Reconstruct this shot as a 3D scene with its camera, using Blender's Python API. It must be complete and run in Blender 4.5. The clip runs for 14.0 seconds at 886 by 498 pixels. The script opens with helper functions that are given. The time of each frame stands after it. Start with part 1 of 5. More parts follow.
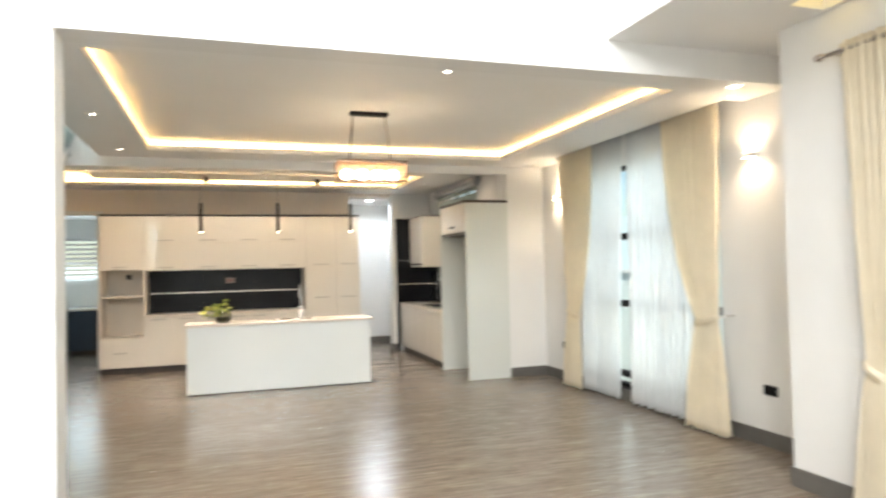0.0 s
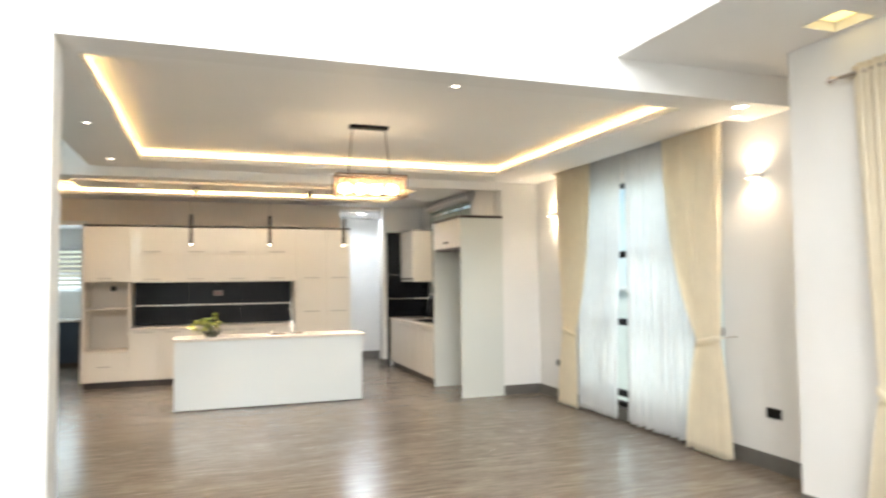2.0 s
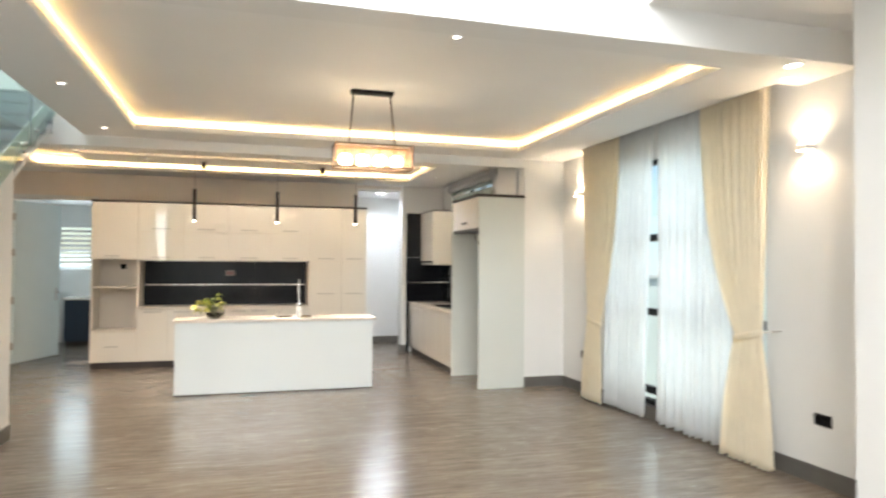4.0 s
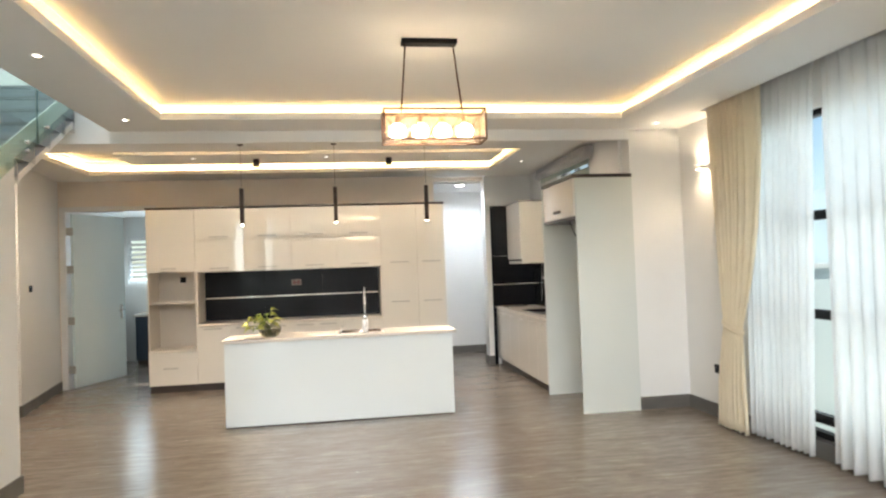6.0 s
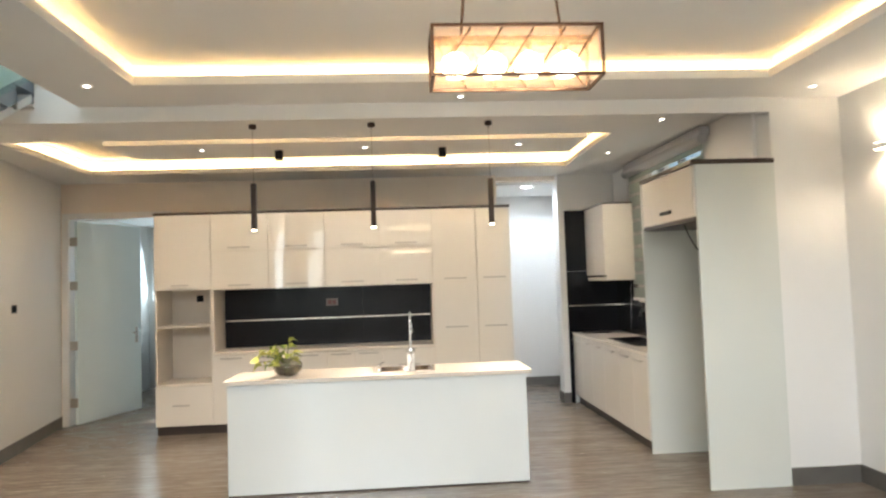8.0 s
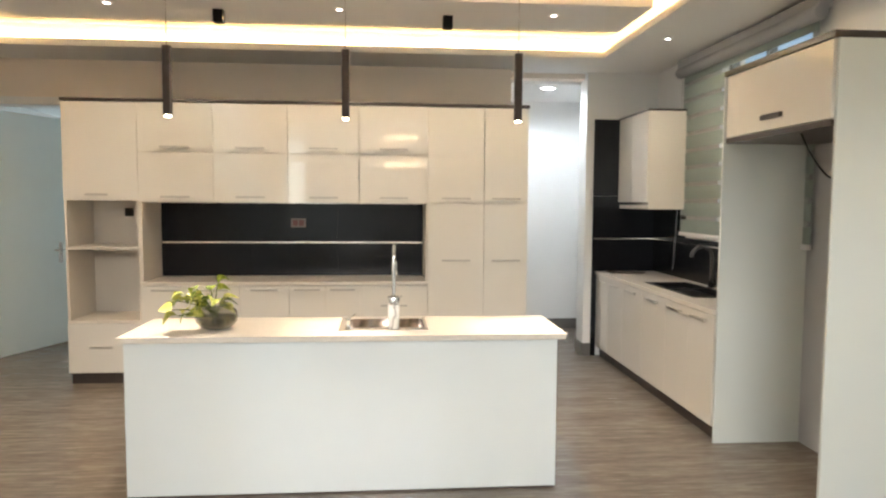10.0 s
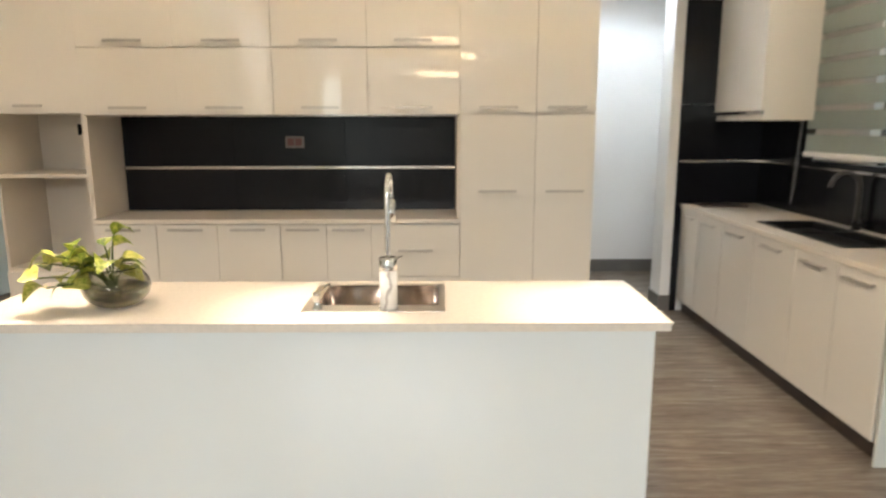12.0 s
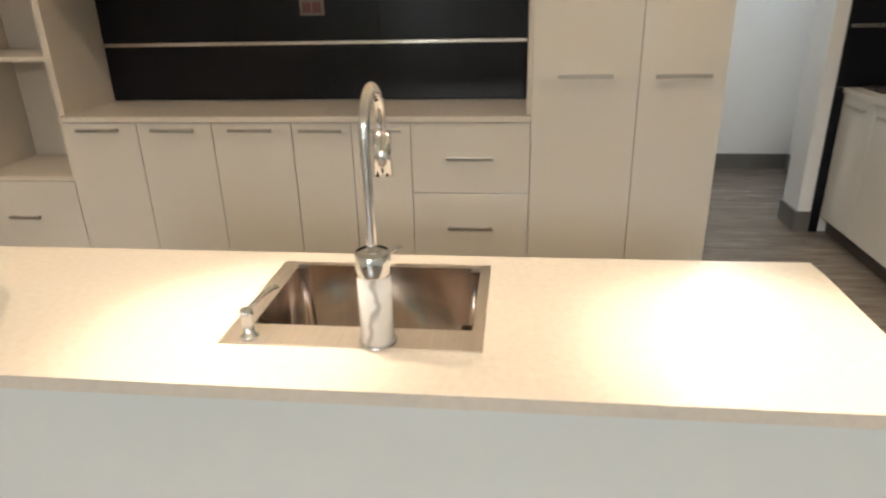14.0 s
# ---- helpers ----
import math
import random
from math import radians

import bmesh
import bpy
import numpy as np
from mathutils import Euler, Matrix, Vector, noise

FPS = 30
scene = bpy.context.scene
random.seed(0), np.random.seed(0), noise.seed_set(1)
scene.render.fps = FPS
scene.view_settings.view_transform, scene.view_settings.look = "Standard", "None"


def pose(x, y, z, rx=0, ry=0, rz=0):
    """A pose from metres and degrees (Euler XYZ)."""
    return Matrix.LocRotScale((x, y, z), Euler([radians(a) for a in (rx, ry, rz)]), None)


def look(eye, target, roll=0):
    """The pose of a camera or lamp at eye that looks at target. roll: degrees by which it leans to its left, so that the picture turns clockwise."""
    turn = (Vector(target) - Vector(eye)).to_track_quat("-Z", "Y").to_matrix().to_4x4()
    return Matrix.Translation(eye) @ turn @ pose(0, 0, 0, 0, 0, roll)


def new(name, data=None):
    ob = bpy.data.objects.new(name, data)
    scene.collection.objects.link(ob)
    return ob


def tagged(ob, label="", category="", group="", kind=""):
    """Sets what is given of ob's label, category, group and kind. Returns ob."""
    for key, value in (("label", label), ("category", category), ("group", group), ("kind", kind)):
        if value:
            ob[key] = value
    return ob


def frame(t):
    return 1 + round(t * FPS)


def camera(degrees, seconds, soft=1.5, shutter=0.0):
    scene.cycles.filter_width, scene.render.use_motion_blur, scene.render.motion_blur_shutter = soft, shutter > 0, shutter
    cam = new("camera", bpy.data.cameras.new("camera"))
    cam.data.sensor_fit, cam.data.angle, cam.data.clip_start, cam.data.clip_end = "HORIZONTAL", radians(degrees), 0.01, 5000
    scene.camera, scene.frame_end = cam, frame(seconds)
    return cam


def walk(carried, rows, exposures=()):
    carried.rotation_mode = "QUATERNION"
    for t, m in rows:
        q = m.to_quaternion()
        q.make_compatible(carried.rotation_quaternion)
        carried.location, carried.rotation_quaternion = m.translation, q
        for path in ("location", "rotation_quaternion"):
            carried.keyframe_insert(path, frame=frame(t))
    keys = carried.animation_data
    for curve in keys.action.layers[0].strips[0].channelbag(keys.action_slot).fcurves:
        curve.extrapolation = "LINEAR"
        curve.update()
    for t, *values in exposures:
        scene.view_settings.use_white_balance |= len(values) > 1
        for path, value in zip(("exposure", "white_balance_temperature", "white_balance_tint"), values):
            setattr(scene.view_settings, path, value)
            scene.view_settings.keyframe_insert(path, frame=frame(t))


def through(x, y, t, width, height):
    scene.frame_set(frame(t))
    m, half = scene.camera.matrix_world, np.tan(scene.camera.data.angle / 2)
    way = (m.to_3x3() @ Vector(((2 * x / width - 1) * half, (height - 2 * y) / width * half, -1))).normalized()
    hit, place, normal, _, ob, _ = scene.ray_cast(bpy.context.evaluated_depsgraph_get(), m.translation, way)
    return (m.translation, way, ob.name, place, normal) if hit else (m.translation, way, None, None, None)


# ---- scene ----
cam = camera(67.7, 14.0, soft=2.2, shutter=0.5)
PATH = [
    (0, (0.77, 0.594, 1.585), (1.386, 2.496, 1.636), -1.3),
    (0.5, (0.699, 0.648, 1.594), (0.99, 2.626, 1.625), -1.2),
    (1, (0.656, 0.69, 1.63), (0.74, 2.688, 1.64), -1.0),
    (1.5, (0.6, 0.77, 1.614), (0.886, 2.747, 1.677), -0.8),
    (2, (0.654, 0.741, 1.625), (1.319, 2.625, 1.714), -0.6),
    (2.5, (0.696, 0.8, 1.613), (1.562, 2.602, 1.67), -1.3),
    (3, (0.693, 0.858, 1.616), (1.576, 2.652, 1.656), -2.1),
    (3.5, (0.81, 1.003, 1.602), (1.545, 2.861, 1.554), -2.1),
    (4, (1.07, 1.218, 1.591), (1.634, 3.137, 1.636), 0.4),
    (4.2, (1.09, 1.32, 1.58), (1.554, 3.262, 1.577), 0.0),
    (6.3, (1.537, 2.869, 1.599), (1.811, 4.848, 1.679), -1.5),
    (6.5, (1.568, 3.067, 1.598), (1.811, 5.05, 1.697), -0.9),
    (7, (1.621, 3.475, 1.618), (1.75, 5.469, 1.708), -0.2),
    (7.5, (1.586, 3.897, 1.632), (1.817, 5.88, 1.739), -2.3),
    (8, (1.606, 4.303, 1.622), (1.742, 6.296, 1.721), -1.9),
    (8.5, (1.642, 4.697, 1.603), (1.739, 6.694, 1.632), -0.3),
    (8.7, (1.632, 4.892, 1.604), (1.778, 6.886, 1.596), -0.8),
    (10.8, (1.762, 6.541, 1.636), (1.893, 8.53, 1.479), 1.3),
    (11, (1.807, 6.666, 1.591), (1.853, 8.66, 1.44), 1.8),
    (11.5, (1.836, 7.045, 1.57), (1.908, 9.029, 1.325), 1.0),
    (12, (1.867, 7.455, 1.554), (1.877, 9.42, 1.181), -0.1),
    (12.5, (1.884, 7.772, 1.546), (1.682, 9.704, 1.072), 0.2),
    (13, (1.845, 8.129, 1.562), (1.73, 10.072, 1.103), -1.8),
    (13.5, (1.857, 8.383, 1.547), (1.716, 10.281, 0.933), -2.3),
    (14, (1.944, 8.645, 1.544), (1.725, 10.485, 0.79), -1.4),
]
walk(cam, [(t, look(eye, target, roll)) for t, eye, target, roll in PATH], [(0.0, 0.52, 6750, 11), (4.0, 0.56, 6600, 11), (7.0, 0.46, 6550, 11), (8.5, 0.47, 6600, 11), (11.0, 0.36, 6750, 11), (12.5, 0.22, 6800, 11), (14.0, -0.05, 6850, 11)])

# ---- light ----
world = bpy.data.worlds.new("world")
scene.world = world
world.use_nodes = True
wn = world.node_tree.nodes
sky = wn.new("ShaderNodeTexSky")
sky.sky_type = 'NISHITA'
sky.sun_disc = False
sky.sun_elevation = radians(75)
sky.sun_rotation = radians(281)
wn["Background"].inputs[1].default_value = 0.15
world.node_tree.links.new(sky.outputs[0], wn["Background"].inputs[0])


def area(name, loc, target, sx, sy, watts, color):
    li = bpy.data.lights.new(name, 'AREA')
    li.shape, li.size, li.size_y, li.energy, li.color = 'RECTANGLE', sx, sy, watts, color
    ob = new(name, li)
    ob.matrix_world = look(loc, target)
    return ob


def spot(name, loc, target, watts, degrees, color, blend=0.6, size=0.03):
    li = bpy.data.lights.new(name, 'SPOT')
    li.energy, li.spot_size, li.spot_blend, li.color, li.shadow_soft_size = watts, radians(degrees), blend, color, size
    ob = new(name, li)
    ob.matrix_world = look(loc, target)
    return ob


sun = bpy.data.lights.new("sun", 'SUN')
sun.energy, sun.angle, sun.color = 5.0, radians(0.5), (1.0, 0.95, 0.88)
sun_ob = new("sun", sun)
sun_ob.matrix_world = look((-8, 1.6, 30), (0, 0, 0))

DAY = (0.93, 0.97, 1.0)
WARM = (1.0, 0.83, 0.63)
# daylight in the openings of the double-height hall behind the camera
# the high opening is unseen; it and this lamp are added as general fill
area("fill_hall_high", (0.6, -2.85, 4.9), (0.6, 4.7, 3.4), 4.6, 1.8, 530, DAY)
for x, watts in ((-1.72, 32), (-0.72, 20)):
    area("daylight_hall_door", (x, -2.88, 1.65), (x, 4.0, 1.65), 0.52, 3.0, watts, (0.80, 0.95, 0.97))
# daylight in the curtained windows
area("daylight_living_window", (5.24, 6.85, 1.5), (0, 6.85, 1.2), 2.3, 2.4, 21, (0.86, 0.97, 1.0))
area("daylight_front_window", (4.68, 2.35, 1.5), (0, 2.35, 1.2), 1.8, 2.4, 24, (0.66, 0.94, 1.0))
area("daylight_kitchen", (4.66, 10.9, 2.1), (0, 10.9, 1.6), 1.1, 1.5, 5, DAY)
# daylight in the room behind the door, the kitchen window and the passage
area("daylight_utility", (-2.0, 15.7, 1.9), (-2.0, 13.0, 1.0), 1.2, 0.9, 13, (0.70, 0.9, 1.0))
# added fill hanging free in the stairwell, no opening behind it
area("fill_stairs", (-1.7, 9.3, 5.6), (-1.7, 6.0, 3.0), 1.2, 0.8, 55, (0.93, 1.0, 0.95))


# ---- materials ----
def nodes_of(name):
    m = bpy.data.materials.new(name)
    m.use_nodes = True
    return m, m.node_tree.nodes, m.node_tree.links, m.node_tree.nodes["Principled BSDF"]


def coords(n, l, scale=(1, 1, 1)):
    mp = n.new("ShaderNodeMapping")
    mp.inputs["Scale"].default_value = scale
    geo = n.new("ShaderNodeNewGeometry")
    l.new(geo.outputs["Position"], mp.inputs["Vector"])
    return mp.outputs[0]


def noise_tex(n, l, vec, scale, detail=4.0, rough=0.6):
    t = n.new("ShaderNodeTexNoise")
    t.inputs["Scale"].default_value, t.inputs["Detail"].default_value, t.inputs["Roughness"].default_value = scale, detail, rough
    l.new(vec, t.inputs["Vector"])
    return t.outputs["Fac"]


def ramp(n, l, fac, stops):
    r = n.new("ShaderNodeValToRGB")
    el = r.color_ramp.elements
    while len(el) < len(stops):
        el.new(0.5)
    for e, (p, c) in zip(el, stops):
        e.position, e.color = p, (*c, 1)
    l.new(fac, r.inputs[0])
    return r.outputs[0]


def bumped(n, l, b, height, strength, dist):
    bp = n.new("ShaderNodeBump")
    bp.inputs["Strength"].default_value, bp.inputs["Distance"].default_value = strength, dist
    l.new(height, bp.inputs["Height"])
    l.new(bp.outputs[0], b.inputs["Normal"])


def surface(name, color, rough=0.5, metal=0.0, vary=0.06, scale=3.0, bump=0.0, bump_scale=120.0, coat=0.0, stretch=(1, 1, 1), spec=0.5, spread=0.05):
    """A plain material with tone varied at two scales, and fine relief."""
    m, n, l, b = nodes_of(name)
    vec = coords(n, l, stretch)
    a = noise_tex(n, l, vec, scale, 5)
    dark = tuple(c * (1 - vary) for c in color)
    light = tuple(min(1, c * (1 + vary)) for c in color)
    l.new(ramp(n, l, a, [(0.3, dark), (0.7, light)]), b.inputs["Base Color"])
    b.inputs["Metallic"].default_value = metal
    b.inputs["Specular IOR Level"].default_value = spec
    fine = noise_tex(n, l, vec, bump_scale, 3)
    mr = n.new("ShaderNodeMapRange")
    mr.inputs["To Min"].default_value, mr.inputs["To Max"].default_value = max(0.02, rough - spread), min(1, rough + spread)
    l.new(noise_tex(n, l, vec, scale * 4, 4), mr.inputs[0])
    l.new(mr.outputs[0], b.inputs["Roughness"])
    if bump:
        bumped(n, l, b, fine, bump, 0.002)
    b.inputs["Coat Weight"].default_value = coat
    b.inputs["Coat Roughness"].default_value = 0.04
    return m


def glow(name, color, strength):
    m, n, l, b = nodes_of(name)
    b.inputs["Base Color"].default_value = (*color, 1)
    b.inputs["Emission Color"].default_value = (*color, 1)
    b.inputs["Emission Strength"].default_value = strength
    return m


def glass(name, color, rough=0.0, ior=1.45):
    m, n, l, b = nodes_of(name)
    b.inputs["Base Color"].default_value = (*color, 1)
    b.inputs["Transmission Weight"].default_value = 1
    b.inputs["Roughness"].default_value = rough
    b.inputs["IOR"].default_value = ior
    return m


def thin_glass(name, color, gloss=0.04):
    """A flat pane: mostly see-through with a faint mirror."""
    m, n, l, b = nodes_of(name)
    tr, gl, mx = n.new("ShaderNodeBsdfTransparent"), n.new("ShaderNodeBsdfGlossy"), n.new("ShaderNodeMixShader")
    tr.inputs[0].default_value = (*color, 1)
    gl.inputs["Roughness"].default_value = 0.02
    lw, pw, sc = n.new("ShaderNodeLayerWeight"), n.new("ShaderNodeMath"), n.new("ShaderNodeMath")
    pw.operation, sc.operation = 'POWER', 'MULTIPLY_ADD'
    pw.inputs[1].default_value = 4.0
    sc.inputs[1].default_value, sc.inputs[2].default_value = 0.6, gloss
    l.new(lw.outputs["Facing"], pw.inputs[0])
    l.new(pw.outputs[0], sc.inputs[0])
    l.new(sc.outputs[0], mx.inputs[0])
    l.new(tr.outputs[0], mx.inputs[1])
    l.new(gl.outputs[0], mx.inputs[2])
    l.new(mx.outputs[0], n["Material Output"].inputs[0])
    return m


def cloth(name, color, through, clear=0.0, scale=900.0):
    m, n, l, b = nodes_of(name)
    vec = coords(n, l)
    df, tl, mx = n.new("ShaderNodeBsdfDiffuse"), n.new("ShaderNodeBsdfTranslucent"), n.new("ShaderNodeMixShader")
    col = ramp(n, l, noise_tex(n, l, vec, 6, 5), [(0.3, tuple(c * 0.93 for c in color)), (0.7, color)])
    l.new(col, df.inputs[0])
    l.new(col, tl.inputs[0])
    mx.inputs[0].default_value = through
    l.new(df.outputs[0], mx.inputs[1])
    l.new(tl.outputs[0], mx.inputs[2])
    bp = n.new("ShaderNodeBump")
    bp.inputs["Strength"].default_value, bp.inputs["Distance"].default_value = 0.25, 0.001
    l.new(noise_tex(n, l, vec, scale, 2), bp.inputs["Height"])
    l.new(bp.outputs[0], df.inputs["Normal"])
    out = mx
    if clear:
        tr, m2 = n.new("ShaderNodeBsdfTransparent"), n.new("ShaderNodeMixShader")
        m2.inputs[0].default_value = clear
        l.new(mx.outputs[0], m2.inputs[1])
        l.new(tr.outputs[0], m2.inputs[2])
        out = m2
    l.new(out.outputs[0], n["Material Output"].inputs[0])
    return m


def strip_floor(name):
    """Narrow grey-brown wood strips along x, staggered, with grain."""
    m, n, l, b = nodes_of(name)
    vec = coords(n, l)
    br = n.new("ShaderNodeTexBrick")
    br.offset, br.offset_frequency = 0.37, 2
    br.inputs["Scale"].default_value = 1.0
    br.inputs["Brick Width"].default_value, br.inputs["Row Height"].default_value = 0.62, 0.048
    br.inputs["Mortar Size"].default_value = 0.0
    br.inputs["Bias"].default_value = 0.0
    br.inputs["Color1"].default_value, br.inputs["Color2"].default_value = (0, 0, 0, 1), (1, 1, 1, 1)
    l.new(vec, br.inputs["Vector"])
    grain = noise_tex(n, l, coords(n, l, (2.2, 17, 1)), 1.9, 8, 0.66)
    cloud = noise_tex(n, l, coords(n, l, (0.8, 2.2, 1)), 1.7, 5, 0.7)
    a = n.new("ShaderNodeMath")
    a.operation = 'MULTIPLY_ADD'
    a.inputs[1].default_value = 0.12
    l.new(br.outputs["Color"], a.inputs[0])
    l.new(grain, a.inputs[2])
    c = n.new("ShaderNodeMath")
    c.operation = 'MULTIPLY_ADD'
    c.inputs[1].default_value = 0.42
    l.new(cloud, c.inputs[0])
    l.new(a.outputs[0], c.inputs[2])
    col = ramp(n, l, c.outputs[0], [(0.52, (0.138, 0.110, 0.086)), (0.77, (0.205, 0.167, 0.133)), (1.0, (0.29, 0.246, 0.203))])
    l.new(col, b.inputs["Base Color"])
    mr = n.new("ShaderNodeMapRange")
    mr.inputs["To Min"].default_value, mr.inputs["To Max"].default_value = 0.17, 0.32
    l.new(grain, mr.inputs[0])
    l.new(mr.outputs[0], b.inputs["Roughness"])
    bumped(n, l, b, grain, 0.12, 0.002)
    return m


def marble(name):
    m, n, l, b = nodes_of(name)
    vec = coords(n, l)
    w = n.new("ShaderNodeTexWave")
    w.inputs["Scale"].default_value, w.inputs["Distortion"].default_value, w.inputs["Detail"].default_value = 6, 9, 3
    l.new(vec, w.inputs["Vector"])
    l.new(ramp(n, l, w.outputs["Fac"], [(0.0, (0.42, 0.40, 0.38)), (0.18, (0.78, 0.77, 0.75)), (1.0, (0.85, 0.84, 0.82))]), b.inputs["Base Color"])
    b.inputs["Roughness"].default_value = 0.2
    return m


M_WALL = surface("white_wall_paint", (0.80, 0.79, 0.77), 0.55, vary=0.025, scale=1.2, bump=0.08, bump_scale=180)
M_BEIGE = surface("beige_wall_paint", (0.85, 0.76, 0.665), 0.55, vary=0.03, scale=1.2, bump=0.08, bump_scale=180)
M_CEIL = surface("white_ceiling_paint", (0.84, 0.83, 0.815), 0.6, vary=0.02, scale=1.0, bump=0.05)
M_FLOOR = strip_floor("grey_brown_strip_floor")
M_SKIRT = surface("grey_skirting_tile", (0.13, 0.12, 0.108), 0.4, vary=0.12, scale=5)
M_LACQ = surface("cream_gloss_lacquer", (0.75, 0.71, 0.645), 0.028, vary=0.015, scale=0.8, coat=0.35, bump=0.03, bump_scale=2.6, spread=0.012)
M_CARC = surface("cream_carcass_board", (0.70, 0.64, 0.56), 0.4, vary=0.03)
# white board; the cyan cast of daylight on it is put into the colour
M_ISL = surface("white_gloss_board", (0.785, 0.825, 0.825), 0.08, spread=0.02, vary=0.015, scale=0.7, spec=0.7)
M_END = surface("pale_green_grey_board", (0.68, 0.70, 0.66), 0.2, vary=0.015, scale=0.7, spec=0.4)
M_EDGE = surface("dark_brown_trim", (0.045, 0.032, 0.026), 0.4, vary=0.15, scale=8)
M_TOP = surface("beige_quartz", (0.745, 0.685, 0.605), 0.22, vary=0.05, scale=60, bump=0.02)
M_BLACK = surface("black_gloss_panel", (0.007, 0.007, 0.009), 0.22, vary=0.2, scale=2, spec=0.22)
M_BLKM = surface("black_matt_metal", (0.010, 0.009, 0.009), 0.5, vary=0.15, scale=10, spec=0.2)
M_STEEL = surface("brushed_steel", (0.66, 0.60, 0.55), 0.18, 1.0, vary=0.08, scale=4, stretch=(1, 40, 1), bump=0.04, bump_scale=30)
M_HANDLE = surface("satin_steel", (0.50, 0.47, 0.43), 0.36, 1.0, vary=0.06)
M_RIM = surface("satin_sink_steel", (0.78, 0.72, 0.66), 0.36, 1.0, vary=0.05, stretch=(40, 1, 1))
M_CHROME = surface("chrome", (0.82, 0.82, 0.82), 0.06, 1.0, vary=0.02)
M_MARBLE = marble("grey_white_marble")
M_SLATE = surface("blue_grey_stair_tile", (0.20, 0.235, 0.275), 0.3, vary=0.08, scale=4)
M_TREAD = surface("grey_tread_tile", (0.125, 0.14, 0.16), 0.3, vary=0.1, scale=4)
M_SLATE2 = surface("dark_grey_stair_tile", (0.085, 0.09, 0.10), 0.35, vary=0.1, scale=4)
M_CREAM = cloth("cream_curtain_cloth", (0.97, 0.885, 0.72), 0.40)
M_SHEER = cloth("white_sheer_cloth", (0.95, 0.955, 0.955), 0.55, 0.27)
M_BLIND = cloth("grey_blind_cloth", (0.36, 0.41, 0.385), 0.25)
M_BLIND2 = cloth("light_blind_cloth", (0.50, 0.53, 0.50), 0.4, 0.82)
M_GLASS = thin_glass("clear_window_glass", (0.93, 0.97, 0.96))
M_GREEN = thin_glass("green_balustrade_glass", (0.82, 0.925, 0.905), 0.07)
M_BOWL = glass("smoky_bowl_glass", (0.80, 0.80, 0.74))
M_AMBER = cloth("amber_textured_glass", (1.0, 0.66, 0.42), 0.5, 0.85, 60)
M_LED = glow("warm_led", (1.0, 0.67, 0.28), 58)
M_LED_K = glow("bright_warm_led", (1.0, 0.66, 0.28), 105)
M_BULB = glow("warm_bulb", (1.0, 0.82, 0.55), 24)
M_SPOT = glow("downlight_glow", (1.0, 0.93, 0.82), 14)
M_COOL = glow("cool_downlight_glow", (0.9, 0.95, 1.0), 22)
M_PVC = surface("white_painted_wood", (0.80, 0.80, 0.79), 0.35, vary=0.02)
# white door; the bluish daylight falling on the leaf is mixed into its paint
M_DOOR = surface("white_door_paint", (0.77, 0.87, 0.88), 0.35, vary=0.02, scale=1.5)
M_NAVY = surface("dark_blue_cabinet", (0.03, 0.045, 0.07), 0.35, vary=0.1)
M_RAIL = surface("taupe_rail", (0.25, 0.225, 0.20), 0.35, vary=0.05, scale=4)
M_BACK = surface("grey_interior_board", (0.42, 0.42, 0.43), 0.5, vary=0.03)
M_SOCK = surface("brown_socket_plastic", (0.16, 0.12, 0.10), 0.35)
M_ROCK = surface("dark_red_switch_plastic", (0.12, 0.03, 0.024), 0.35)
M_GRAPH = surface("graphite_metal", (0.045, 0.04, 0.038), 0.3, vary=0.1, scale=10)
M_GND = surface("pale_paving", (0.42, 0.40, 0.36), 0.8, vary=0.2, scale=0.6)


def leaf_material():
    m, n, l, b = nodes_of("variegated_leaf")
    vec = coords(n, l)
    oi = n.new("ShaderNodeObjectInfo")
    f = noise_tex(n, l, vec, 55, 4)
    a = n.new("ShaderNodeMath")
    a.operation = 'MULTIPLY_ADD'
    a.inputs[1].default_value = 0.35
    l.new(oi.outputs["Random"], a.inputs[0])
    l.new(f, a.inputs[2])
    l.new(ramp(n, l, a.outputs[0], [(0.40, (0.05, 0.09, 0.012)), (0.60, (0.24, 0.30, 0.03)), (0.85, (0.62, 0.58, 0.16))]), b.inputs["Base Color"])
    b.inputs["Roughness"].default_value = 0.35
    b.inputs["Subsurface Weight"].default_value = 0.1
    b.inputs["Subsurface Radius"].default_value = (0.01, 0.01, 0.004)
    return m


M_LEAF = leaf_material()
M_STEM = surface("green_stem", (0.09, 0.12, 0.03), 0.5)


# ---- mesh helpers ----
def box(bm, x0, x1, y0, y1, z0, z1, bevel=0.0):
    b = bmesh.new() if bevel else bm
    vs = [b.verts.new((x, y, z)) for x in (x0, x1) for y in (y0, y1) for z in (z0, z1)]
    for f in ((0, 1, 3, 2), (4, 6, 7, 5), (0, 4, 5, 1), (2, 3, 7, 6), (0, 2, 6, 4), (1, 5, 7, 3)):
        b.faces.new([vs[i] for i in f])
    if bevel:
        bmesh.ops.bevel(b, geom=b.edges[:], offset=bevel, segments=2, affect='EDGES', profile=0.6)
        tmp = bpy.data.meshes.new("tmp")
        b.to_mesh(tmp)
        b.free()
        bm.from_mesh(tmp)
        bpy.data.meshes.remove(tmp)
    return bm


def boxed(*dims, bevel=0.0):
    return box(bmesh.new(), *dims, bevel=bevel)


